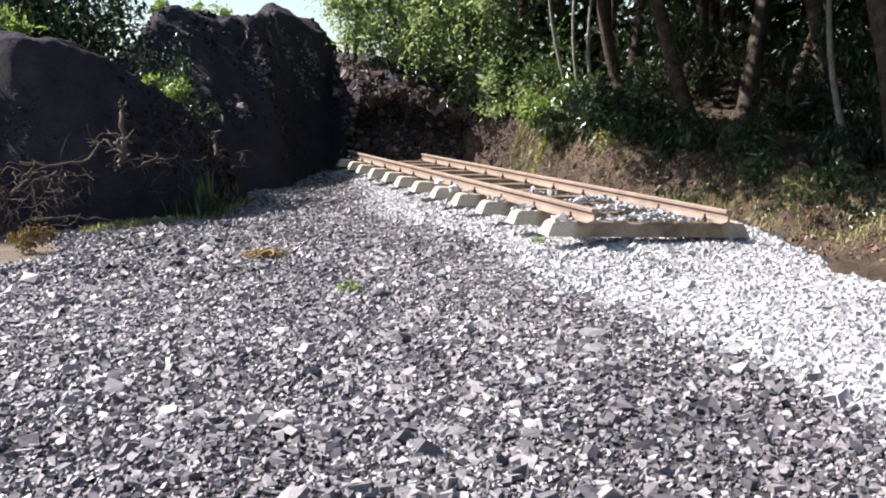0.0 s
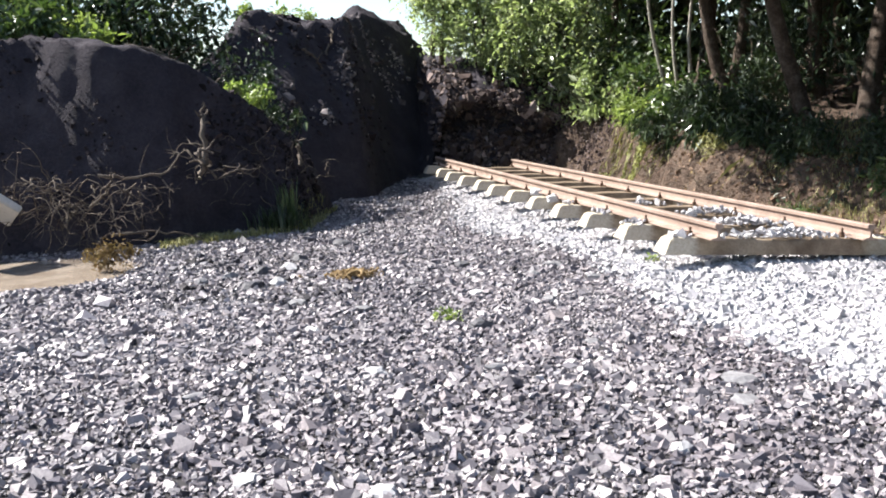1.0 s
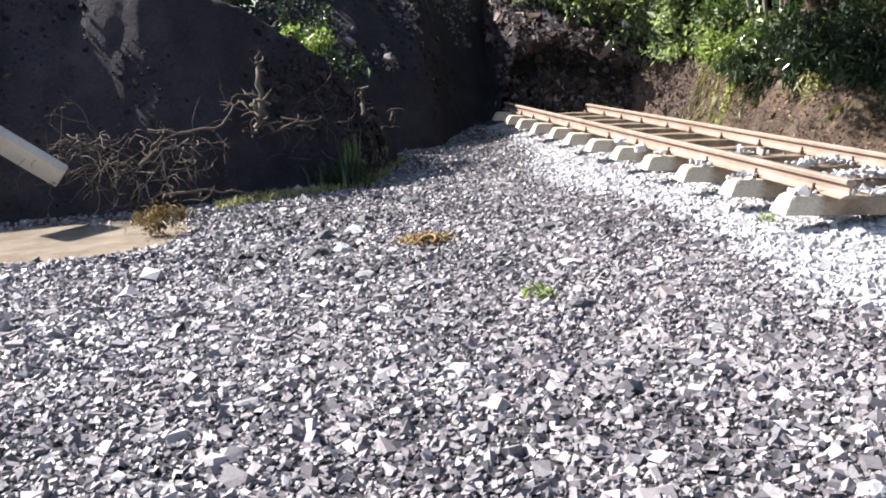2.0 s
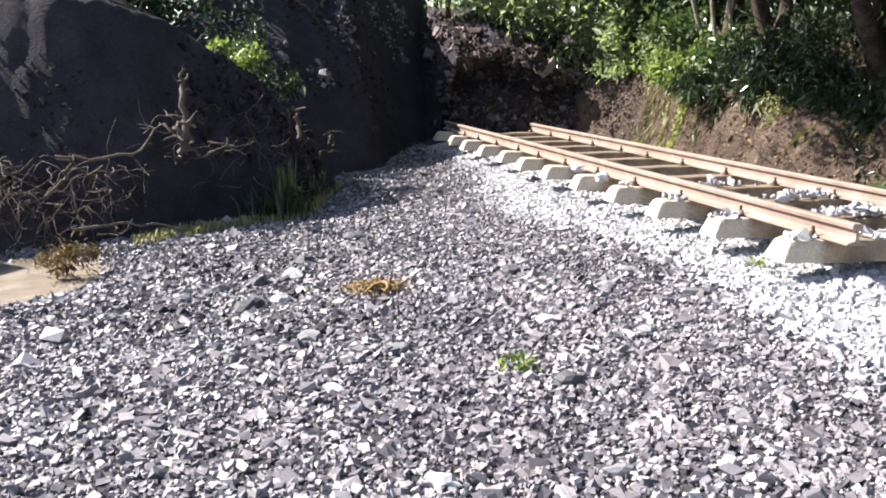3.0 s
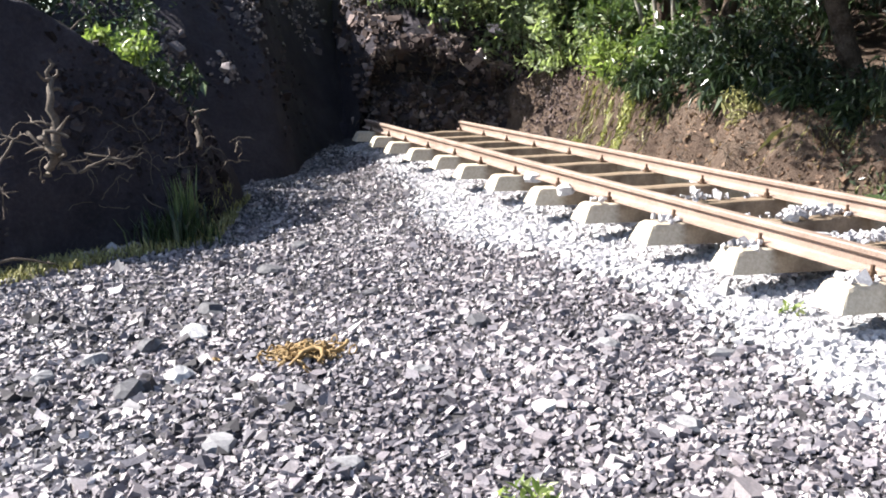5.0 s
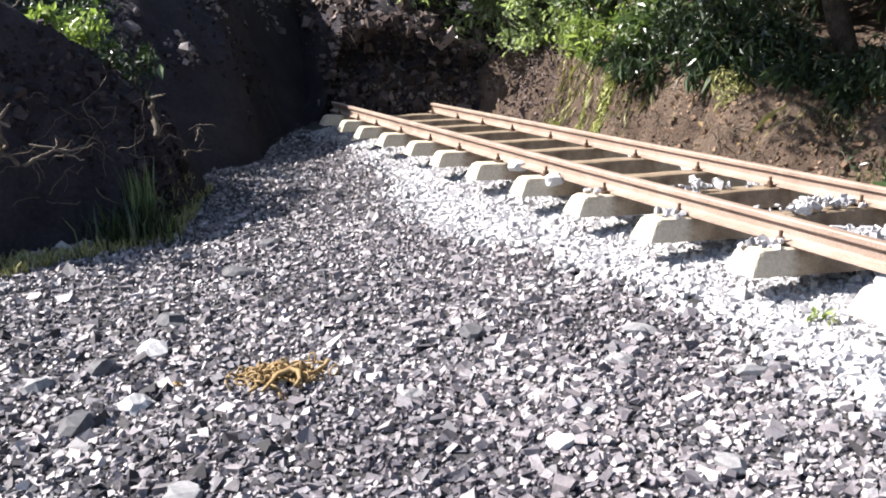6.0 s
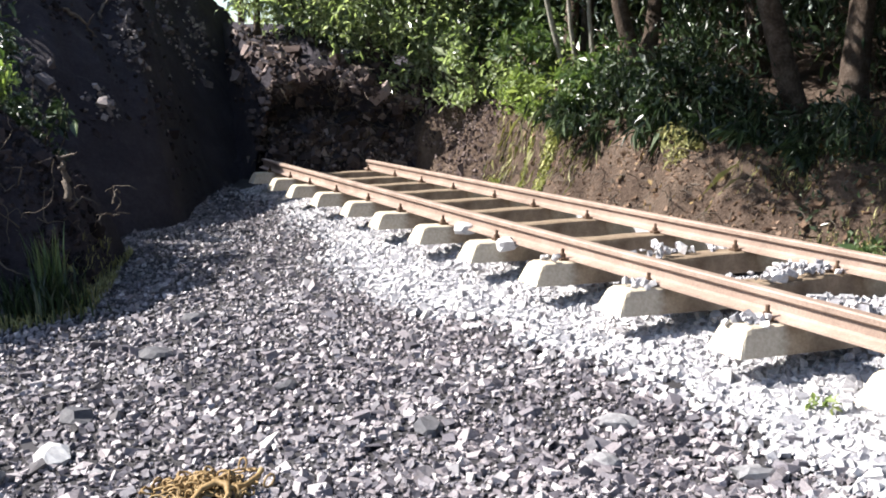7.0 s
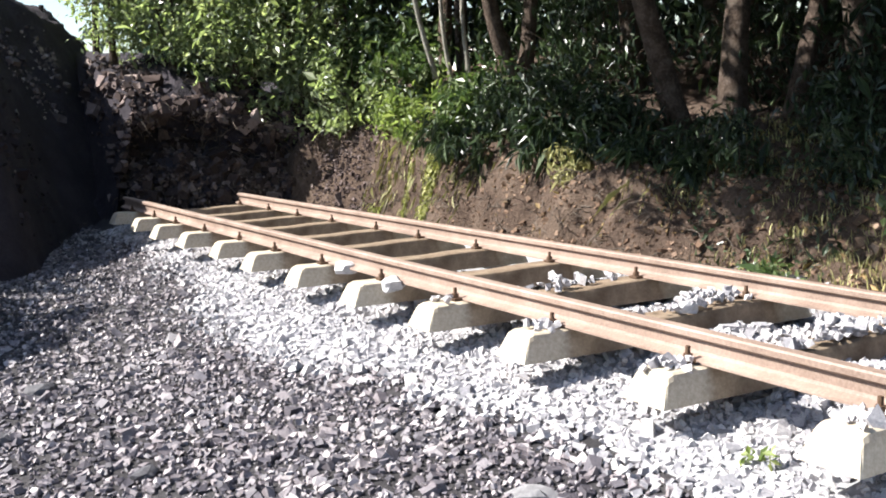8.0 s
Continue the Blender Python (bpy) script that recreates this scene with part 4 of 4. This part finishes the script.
# shrubs along the bank
for a, b, r, m, leaf, n, lab in [
    # The pale-leaved shrubs here are mid-green; their sun glints are in the colour.
    (7.45, 19.3, 0.75, M_LEAF_PALE_GLINT, 0.1, 1500, "dense mid-green shrub at the top of the bank"),
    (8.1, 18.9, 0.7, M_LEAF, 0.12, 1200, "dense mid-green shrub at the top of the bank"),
    (7.0, 20.3, 0.7, M_LEAF_PALE_GLINT, 0.1, 1400, "dense mid-green shrub at the top of the bank"),
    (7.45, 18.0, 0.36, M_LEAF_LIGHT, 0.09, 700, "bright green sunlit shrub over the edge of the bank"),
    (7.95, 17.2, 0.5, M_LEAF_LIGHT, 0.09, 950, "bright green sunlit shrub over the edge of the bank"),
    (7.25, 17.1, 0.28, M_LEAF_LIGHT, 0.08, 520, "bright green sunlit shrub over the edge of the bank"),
    (8.0, 16.4, 0.5, M_LEAF, 0.11, 800, "green shrub with drooping leaves on the bank"),
    (7.45, 15.6, 0.42, M_LEAF_DARK_SHADE, 0.1, 1200, "dark green drooping plants at the edge of the bank"),
    (7.5, 14.8, 0.45, M_LEAF_DARK_SHADE, 0.1, 1200, "dark green drooping plants at the edge of the bank"),
    (7.75, 14.1, 0.42, M_LEAF_DARK_SHADE, 0.1, 1200, "dark green drooping plants at the edge of the bank"),
    (7.6, 12.9, 0.28, M_LEAF_DARK_SHADE, 0.1, 450, "dark green drooping plants at the edge of the bank"),
    (7.4, 16.4, 0.4, M_LEAF, 0.11, 700, "green drooping plants at the edge of the bank"),
    (7.7, 12.4, 0.32, M_LEAF_DARK_SHADE, 0.1, 500, "low dark weeds on the shaded slope"),
    (7.9, 11.4, 0.34, M_LEAF_DARK_SHADE, 0.1, 500, "low dark weeds on the shaded slope"),
    (7.5, 10.6, 0.26, M_LEAF, 0.08, 380, "low green weeds on the shaded slope"),
    (8.2, 10.2, 0.36, M_LEAF_DARK_SHADE, 0.1, 500, "low dark weeds on the shaded slope"),
    (7.6, 9.4, 0.28, M_LEAF, 0.08, 380, "low green weeds on the shaded slope"),
    (8.1, 8.3, 0.36, M_LEAF_DARK_SHADE, 0.1, 500, "low dark weeds on the shaded slope"),
    (8.9, 15.8, 0.7, M_LEAF_DARK_SHADE, 0.1, 1500, "dark green undergrowth in the shade of the trees"),
    (9.2, 12.5, 0.5, M_LEAF_DARK_SHADE, 0.1, 800, "dark green undergrowth in the shade of the trees"),
    (9.9, 12.2, 0.9, M_LEAF_DARK_SHADE, 0.13, 1300, "speckled green shrub in the shade of the trees"),
    (10.6, 11.2, 1.1, M_LEAF_DARK_SHADE, 0.14, 1500, "speckled green shrub in the shade of the trees"),
    (9.3, 10.3, 0.7, M_LEAF_DARK_SHADE, 0.13, 1000, "speckled green shrub in the shade of the trees"),
    (9.0, 8.6, 0.7, M_LEAF_DARK_SHADE, 0.13, 900, "dark green undergrowth in the shade of the trees"),
    (9.9, 16.5, 1.0, M_LEAF_DARK_SHADE, 0.14, 1200, "speckled green shrub in the shade of the trees"),
    (10.6, 14.6, 1.0, M_LEAF_DARK_SHADE, 0.14, 1200, "speckled green shrub in the shade of the trees"),
    (10.2, 18.6, 1.2, M_LEAF_DARK_SHADE, 0.15, 1400, "speckled green shrub in the shade of the trees"),
    (12.0, 13.4, 1.4, M_LEAF_DARK_SHADE, 0.17, 1500, "speckled green shrub in the shade of the trees"),
    (12.6, 10.0, 1.4, M_LEAF_DARK_SHADE, 0.17, 1500, "speckled green shrub in the shade of the trees"),
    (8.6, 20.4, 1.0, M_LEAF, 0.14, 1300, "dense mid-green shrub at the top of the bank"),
    (8.8, 6.6, 0.8, M_LEAF_DARK_SHADE, 0.13, 900, "speckled green shrub in the shade of the trees"),
    (8.3, 4.2, 0.8, M_LEAF_DARK_SHADE, 0.13, 900, "speckled green shrub in the shade of the trees"),
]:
    bush((a, b, bz(a, b)), r, n, m, lab, leaf, droop=0.5 if m is M_LEAF_DARK_SHADE else 0.25, slim=0.3 if m is M_LEAF_DARK_SHADE else 0.45)
bush((7.02, 13.85, bz(7.02, 13.85) - 0.02), 0.26, 420, M_MOSS, "small pale green fern-like plant on the bare bank", 0.1, (1.2, 1.2, 0.8), 5, 9, 0.5, 0.3, "fern")
bush((7.0, 9.1, bz(7.0, 9.1)), 0.3, 420, M_MOSS, "small pale green weed on the grassy slope", 0.09, (1.2, 1.2, 0.7), 5, 9, 0.4, 0.35, "weed")
bush((6.75, 11.3, bz(6.75, 11.3)), 0.22, 260, M_LEAF, "small green weed at the foot of the slope", 0.08, (1.2, 1.2, 0.7), 5, 8, 0.3, 0.4, "weed")


M_VINE = leaf_mat("yellow green creeper", [(0.0, (0.13, 0.14, 0.04)), (0.5, (0.27, 0.28, 0.09)), (1.0, (0.45, 0.44, 0.2))], 0.6, 0.2)


# dark plants drooping over the lip of the bank
for y in np.arange(12.7, 16.9, 0.6):
    x = float(bank_foot(y)) + np.interp(y, [12, 14, 17], [1.05, 0.84, 0.74]) + rng.normal(0, 0.1)
    t = thing("fern", (x, float(y), bz(x, y) + 0.05))
    n = 300
    pts = clumped((-0.12, 0, 0.06), 0.27 * rng.uniform(0.7, 1.25), n, 9, 0.3, (1.0, 1.0, 0.7))
    o = new("foliage", leaves("foliage", pts, 0.16, M_LEAF_DARK_SHADE if rng.random() < 0.7 else M_LEAF, 0.75, 0.2, 0.3, np.array([-0.8, 0.0, 0.0])))
    o.parent = t
    tagged(t, "dark green long-leaved plant drooping over the lip of the bank", "fern", "drooping plants on the bank")


# creepers hanging down the bank
def creeper(x, y, wide, n, label):
    t = thing("creeper", (x, y, bz(x + 0.45, y)))
    strand = rng.normal(0, wide, 5)
    reach = rng.uniform(0.45, 1.0, 5)
    pick = rng.integers(0, 5, n)
    k = rng.random(n) ** 1.2 * reach[pick]
    u = strand[pick] + rng.normal(0, 0.035, n) * (1.3 - k)
    px = 0.5 - 0.75 * k + rng.normal(0, 0.03, n)
    z = bank_z(x + px, y + u) - bz(x + 0.45, y) + rng.uniform(0.0, 0.07, n)
    o = new("foliage", leaves("foliage", np.stack([px - 0.04, u, z], 1), 0.05, M_VINE, 1.2, 0.5))
    o.parent = t
    for _ in range(6):
        v = rng.normal(0, wide * 0.6)
        q = np.linspace(0.5, -0.25, 8)
        line = np.stack([q, np.full(8, v), bank_z(x + q, np.full(8, y + v)) - bz(x + 0.45, y) + 0.02], 1)
        o = new("stem", array_mesh("stem", *tube(line, np.full(8, 0.006), 4), M_ROOT, True))
        o.parent = t
    return tagged(t, label, "creeper", "creepers on the bank")


creeper(6.5, 17.7, 0.14, 1300, "yellow-green creeper hanging down the bare bank")
creeper(6.65, 16.5, 0.13, 1100, "yellow-green creeper hanging down the bare bank")
creeper(6.58, 17.1, 0.06, 320, "thin yellow-green creeper on the bare bank")

# dead grass hanging from the lip of the bank
n = 1500
y = rng.uniform(12.3, 18.2, n)
x = bank_foot(y) + np.interp(y, [12, 14, 18], [0.75, 0.5, 0.42]) + rng.normal(0, 0.13, n)
keep = fbm(x, y, 1.3, 2, 620) > -0.15
pts = np.stack([x, y, bank_z(x, y) + 0.02], 1)[keep]
ob = new("hanging_grass", leaves("hanging_grass", pts, 0.16, M_MOSS, 1.6, 0.06, 0.4, np.array([-1.0, 0.0, 0.0])))
tagged(ob, "pale dead grass hanging over the lip of the bank", "grass", kind="stuff")

# low growth on the slopes
x, y = scatter(6.3, 9.5, 4, 13.4, 420)
keep = (fbm(x, y, 0.9, 3, 400) > 0.0) & (x > bank_foot(y) + 0.15)
ob = new("slope_grass", blades("slope_grass", x[keep], y[keep], bank_z(x[keep], y[keep]), 0.1, M_MOSS, 0.9, 0.004))
tagged(ob, "thin yellowish grass on the shaded slope", "grass", kind="stuff")
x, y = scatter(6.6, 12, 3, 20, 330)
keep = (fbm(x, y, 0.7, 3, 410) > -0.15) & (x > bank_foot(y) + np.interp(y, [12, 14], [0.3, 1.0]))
ob = new("ground_cover", leaves("ground_cover", np.stack([x[keep], y[keep], bank_z(x[keep], y[keep]) + rng.uniform(0, 0.16, keep.sum())], 1), 0.06, M_LEAF_DARK_SHADE, 0.0, 0.4))
tagged(ob, "low green weeds covering the forest floor", "weeds", kind="stuff")
x, y = scatter(6.3, 9.5, 4, 15, 60)
keep = x > bank_foot(y)
ob = new("leaf_litter", leaves("leaf_litter", np.stack([x[keep], y[keep], bank_z(x[keep], y[keep]) + 0.015], 1), 0.06, M_DRY, 0.0, 0.5))
tagged(ob, "dry fallen leaves scattered over the bank", "leaf litter", kind="stuff")
# dry fibres and roots at the foot of the bank
runs = []
for _ in range(420):
    a, b = rng.uniform(-0.1, 0.55), rng.uniform(11.8, 18.5)
    p0 = (bank_foot(b) + a, b, bank_z(bank_foot(b) + a, b) + 0.02)
    runs.append((wander(p0, (-0.5, rng.normal(0, 0.7), rng.uniform(-0.2, 0.7)), rng.uniform(0.12, 0.4), 5, 0.35, 0.25), np.linspace(0.006, 0.002, 6)))
ob = new("dry_roots", tubes_mesh("dry_roots", runs, M_ROOT, 4))
tagged(ob, "dry roots and straw hanging at the foot of the bank", "dry roots", kind="stuff")
runs = []
for _ in range(150):
    a, b = rng.uniform(4.1, 6.8), rng.uniform(19.1, 21.2)
    p0 = tuple(scarp_point(a, rng.uniform(0.1, 0.75)))
    runs.append((wander(p0, (rng.normal(0, 0.6), -0.6, rng.uniform(-0.3, 0.5)), rng.uniform(0.15, 0.5), 5, 0.4, 0.3), np.linspace(0.009, 0.003, 6)))
ob = new("torn_roots", tubes_mesh("torn_roots", runs, M_ROOT, 4))
tagged(ob, "torn thin roots hanging from the dark earth face", "roots", kind="stuff")

# ---- behind the near mound ----
for a, b, r, m, n, lab in [(-0.75, 18.3, 1.25, M_LEAF_DARK_SHADE, 3600, "large dark leafy bush growing behind the soil mound"), (-2.0, 18.0, 1.3, M_LEAF, 3200, "large green leafy bush growing behind the soil mound"), (-3.4, 17.6, 1.6, M_LEAF_DARK_SHADE, 3600, "large dark leafy bush growing behind the soil mound"),
                           (-1.5, 16.4, 0.5, M_LEAF_LIGHT, 1500, "light green shrub on the crest of the soil mound"), (-2.3, 16.2, 0.6, M_LEAF, 1500, "green shrub on the crest of the soil mound"), (-5.0, 16.8, 1.8, M_LEAF_DARK_SHADE, 3400, "large dark leafy bush growing behind the soil mound"),
                           (-1.2, 20.6, 1.5, M_LEAF_DARK_SHADE, 3000, "large dark leafy bush growing behind the soil mound"), (-3.0, 21.0, 2.2, M_LEAF_DARK_SHADE, 3400, "large dark leafy bush growing behind the soil mound"), (-7.0, 15.6, 2.0, M_LEAF_DARK_SHADE, 3400, "large dark leafy bush growing behind the soil mound")]:
    bush((a, b, float(heap_z(a, b)) - 0.1), r, n, m, lab, 0.13, (1, 1, 0.95), 9, 20)
for a, b, r in [(1.6, 22.4, 0.3), (2.1, 22.6, 0.35), (0.9, 21.4, 0.3)]:
    bush((a, b, float(far_heap_z(a, b))), r, 260, M_LEAF_LIGHT, "small weed on the crest of the landslide slope", 0.1, (1, 1, 0.8), 5, 8, 0.2, 0.4, "weed")
for a, b, r in [(0.8, 14.5, 0.2), (0.55, 14.4, 0.15), (0.72, 14.9, 0.22)]:
    bush((a, b, float(heap_z(a, b))), r, 240, M_LEAF_LIGHT if r < 0.21 else M_LEAF, "small bright green plant rooted on the crest of the dark mound", 0.08, (1.2, 1, 0.8), 4, 7, 0.3, 0.45, "weed")
# green growth in the hollow between the mound and the landslide
for a, b, r, n in [(0.95, 15.6, 0.45, 800), (1.2, 15.2, 0.35, 500), (0.7, 16.6, 0.6, 1000)]:
    bush((a, b, float(heap_z(a, b)) - 0.1), r, n, M_LEAF_DARK_SHADE, "dark green shrub in the hollow beside the mound", 0.08, (1, 1, 1.1), 6, 9, 0.3, 0.4)


# ---- foot of the mound ----
def root_tangle(at, n, reach, label, thick=0.008):
    t = thing("root_tangle", at)
    for _ in range(n):
        p0 = (rng.normal(0, 0.25), rng.uniform(0.0, 0.25), rng.uniform(0.05, 0.45))
        line = wander(p0, (rng.normal(0, 0.9), -0.7, rng.uniform(-0.2, 0.9)), reach * rng.uniform(0.5, 1.3), 10, 0.42, 0.1)
        o = new("root", array_mesh("root", *tube(line, np.linspace(thick * rng.uniform(0.4, 1.3), 0.002, 11), 6), M_ROOT, True))
        o.parent = t
    return tagged(t, label, "roots")


root_tangle((-1.45, 12.35, 0.4), 46, 0.8, "tangle of pale dead roots hanging from the undercut mound")
root_tangle((-1.15, 12.25, 0.25), 34, 0.7, "tangle of pale dead roots hanging from the undercut mound")
root_tangle((-1.0, 12.05, 0.05), 20, 0.5, "tangle of thin dead roots on the wet ground", 0.006)
root_tangle((0.1, 12.65, 0.65), 12, 0.5, "knot of pale dead roots on the lip of the mound", 0.014)
root_tangle((-0.35, 12.5, 0.25), 14, 0.5, "loose dead roots hanging under the lip of the mound", 0.006)
root_tangle((0.6, 13.1, 0.3), 14, 0.45, "loose dead roots sticking out of the dark mound", 0.006)
root_tangle((1.3, 13.6, 0.35), 14, 0.4, "loose dead roots sticking out of the dark mound", 0.006)
root_tangle((0.75, 13.6, 0.7), 12, 0.4, "thin pale roots on the crumbled end of the mound", 0.007)


def branch(pts, r, label):
    t = thing("dead_branch")
    p = np.array(pts, float)
    q = np.linspace(0, 1, 14)
    line = np.stack([np.interp(q, np.linspace(0, 1, len(p)), p[:, k]) for k in range(3)], 1) + rng.normal(0, r * 0.5, (14, 3))
    o = new("stem", array_mesh("stem", *tube(line, np.linspace(r, r * 0.35, 14), 7), M_ROOT, True))
    o.parent = t
    for _ in range(3):
        k = rng.integers(4, 12)
        o = new("twig", array_mesh("twig", *tube(wander(line[k], (rng.normal(), rng.normal(), 0.4), min(r * 12, 0.17), 5, 0.3), np.linspace(r * 0.5, r * 0.15, 6), 5), M_ROOT, True))
        o.parent = t
    return tagged(t, label, "branch")


def hz(x, y, up=0.05):
    return (x, y, float(heap_z(x, y)) + up)


branch([(-0.92, 12.2, 0.84), (-0.6, 12.25, 0.8), (-0.2, 12.3, 0.82), (-0.05, 12.35, 1.0), (0.0, 12.4, 1.08)], 0.018, "long pale dead branch along the lip of the undercut mound")
branch([(-1.0, 12.1, 0.5), (-0.85, 12.1, 0.64), (-0.76, 12.15, 0.78), (-0.73, 12.2, 0.88)], 0.018, "curved pale dead branch sticking out of the mound")
branch([(-0.78, 12.1, 0.62), (-0.76, 12.05, 0.4), (-0.72, 12.0, 0.2)], 0.012, "thin broken branch hanging below the lip of the mound")
branch([(-0.8, 12.0, 0.2), (-0.4, 12.15, 0.22), (0.0, 12.35, 0.14), (0.15, 12.45, 0.05)], 0.016, "thin dead branch lying at the foot of the mound")
branch([(0.2, 12.75, 0.85), (0.17, 12.85, 1.15), (0.2, 12.95, 1.4), (0.21, 13.0, 1.58)], 0.04, "grey broken stump standing on the face of the mound")
branch([(0.13, 12.55, 0.75), (0.18, 12.5, 0.92), (0.1, 12.55, 1.05), (0.3, 12.6, 1.02)], 0.035, "pale gnarled root on the lip of the mound")
branch([(0.35, 12.75, 0.72), (0.55, 12.8, 0.8), (0.75, 12.9, 0.7)], 0.014, "short dead branch sticking out of the mound")
branch([hz(-0.75, 14.25, 0.06), hz(-0.4, 14.2, 0.08), hz(0.0, 14.2, 0.06), hz(0.25, 14.3, 0.06), hz(0.5, 14.4, 0.05)], 0.022, "pale dead branch lying along the crest of the mound")
branch([hz(-0.6, 14.1, 0.04), hz(-0.35, 14.0, 0.12), hz(-0.1, 14.05, 0.05)], 0.012, "thin dead twig lying on the crest of the mound")
branch([(1.31, 13.35, 0.78), (1.3, 13.4, 0.98), (1.27, 13.4, 1.1)], 0.028, "short pale stick standing in the soil")
for pts in ([hz(1.75, 18.6, 0.04), hz(1.95, 18.7, 0.1), hz(2.1, 18.8, 0.04)], [hz(2.6, 20.2, 0.04), hz(2.75, 20.3, 0.12), hz(2.9, 20.6, 0.04)], [hz(2.2, 19.3, 0.04), hz(2.35, 19.5, 0.14), hz(2.4, 19.7, 0.05)]):
    branch(pts, 0.025, "pale broken root lying on the landslide slope")
# dry heap of leaves
bush((-0.66, 11.05, 0.0), 0.2, 480, M_DRY, "dry brown clump of dead leaves and straw", 0.06, (1.3, 1, 0.8), 6, 8, 0.4, 0.3, "dry_clump")
# grass and weeds
tuft((1.12, 13.2, 0.12), 0.1, 0.5, 70, M_LEAF, "tall tuft of bright green grass at the foot of the mound", lean=0.25)
tuft((1.05, 13.05, 0.03), 0.3, 0.34, 260, M_LEAF_DARK_SHADE, "tuft of green grass at the foot of the mound")
x, y = scatter(-0.4, 2.3, 12.2, 15.6, 1500)
d = y - foot_line(x) - 0.3
keep = (np.abs(d + 0.5 + 0.2 * fbm(x, y, 1.5, 2, 500)) < np.interp(x, [-0.4, 0.6, 1.4, 1.9], [0.2, 0.38, 0.38, 0.1])) & (fbm(x, y, 1.2, 2, 510) > np.interp(x, [0, 1], [0.1, -0.35]))
z = np.maximum(ground_z(x, y), heap_z(x, y))
ob = new("verge_grass", blades("verge_grass", x[keep], y[keep], z[keep], 0.09, M_MOSS, 0.9, 0.006))
tagged(ob, "yellow-green grass between the gravel and the mound", "grass", kind="stuff")
for a, b in [(1.91, 7.52), (4.0, 8.9)]:
    first = a < 2
    bush((a, b, float(ground_z(a, b)) + 0.01), 0.075 if first else 0.06, 70 if first else 30, M_LEAF_LIGHT, "small light green weed growing through the gravel", 0.045, (1.2, 1.2, 0.7), 3, 6, 0.1, 0.45, "weed")
# muddy pool and slab
pool = sheet("water", np.linspace(-4.2, -0.2, 30), np.linspace(9.7, 12.55, 30), lambda X, Y: np.full(X.shape, -0.035), M_WATER)
tagged(pool, "shallow brown muddy water beside the gravel", "water", kind="structure")
slab = thing("concrete_slab", (-2.05, 12.05, 0.74), (-30, 38, 8))
bm = bmesh.new()
box(bm, (-0.9, -0.16, -0.05), (0.42, 0.3, 0.03), 0.012)
part("plate", bm, M_PLAIN_CONCRETE, slab)
tagged(slab, "tilted pale slab of broken concrete at the foot of the mound", "concrete slab")
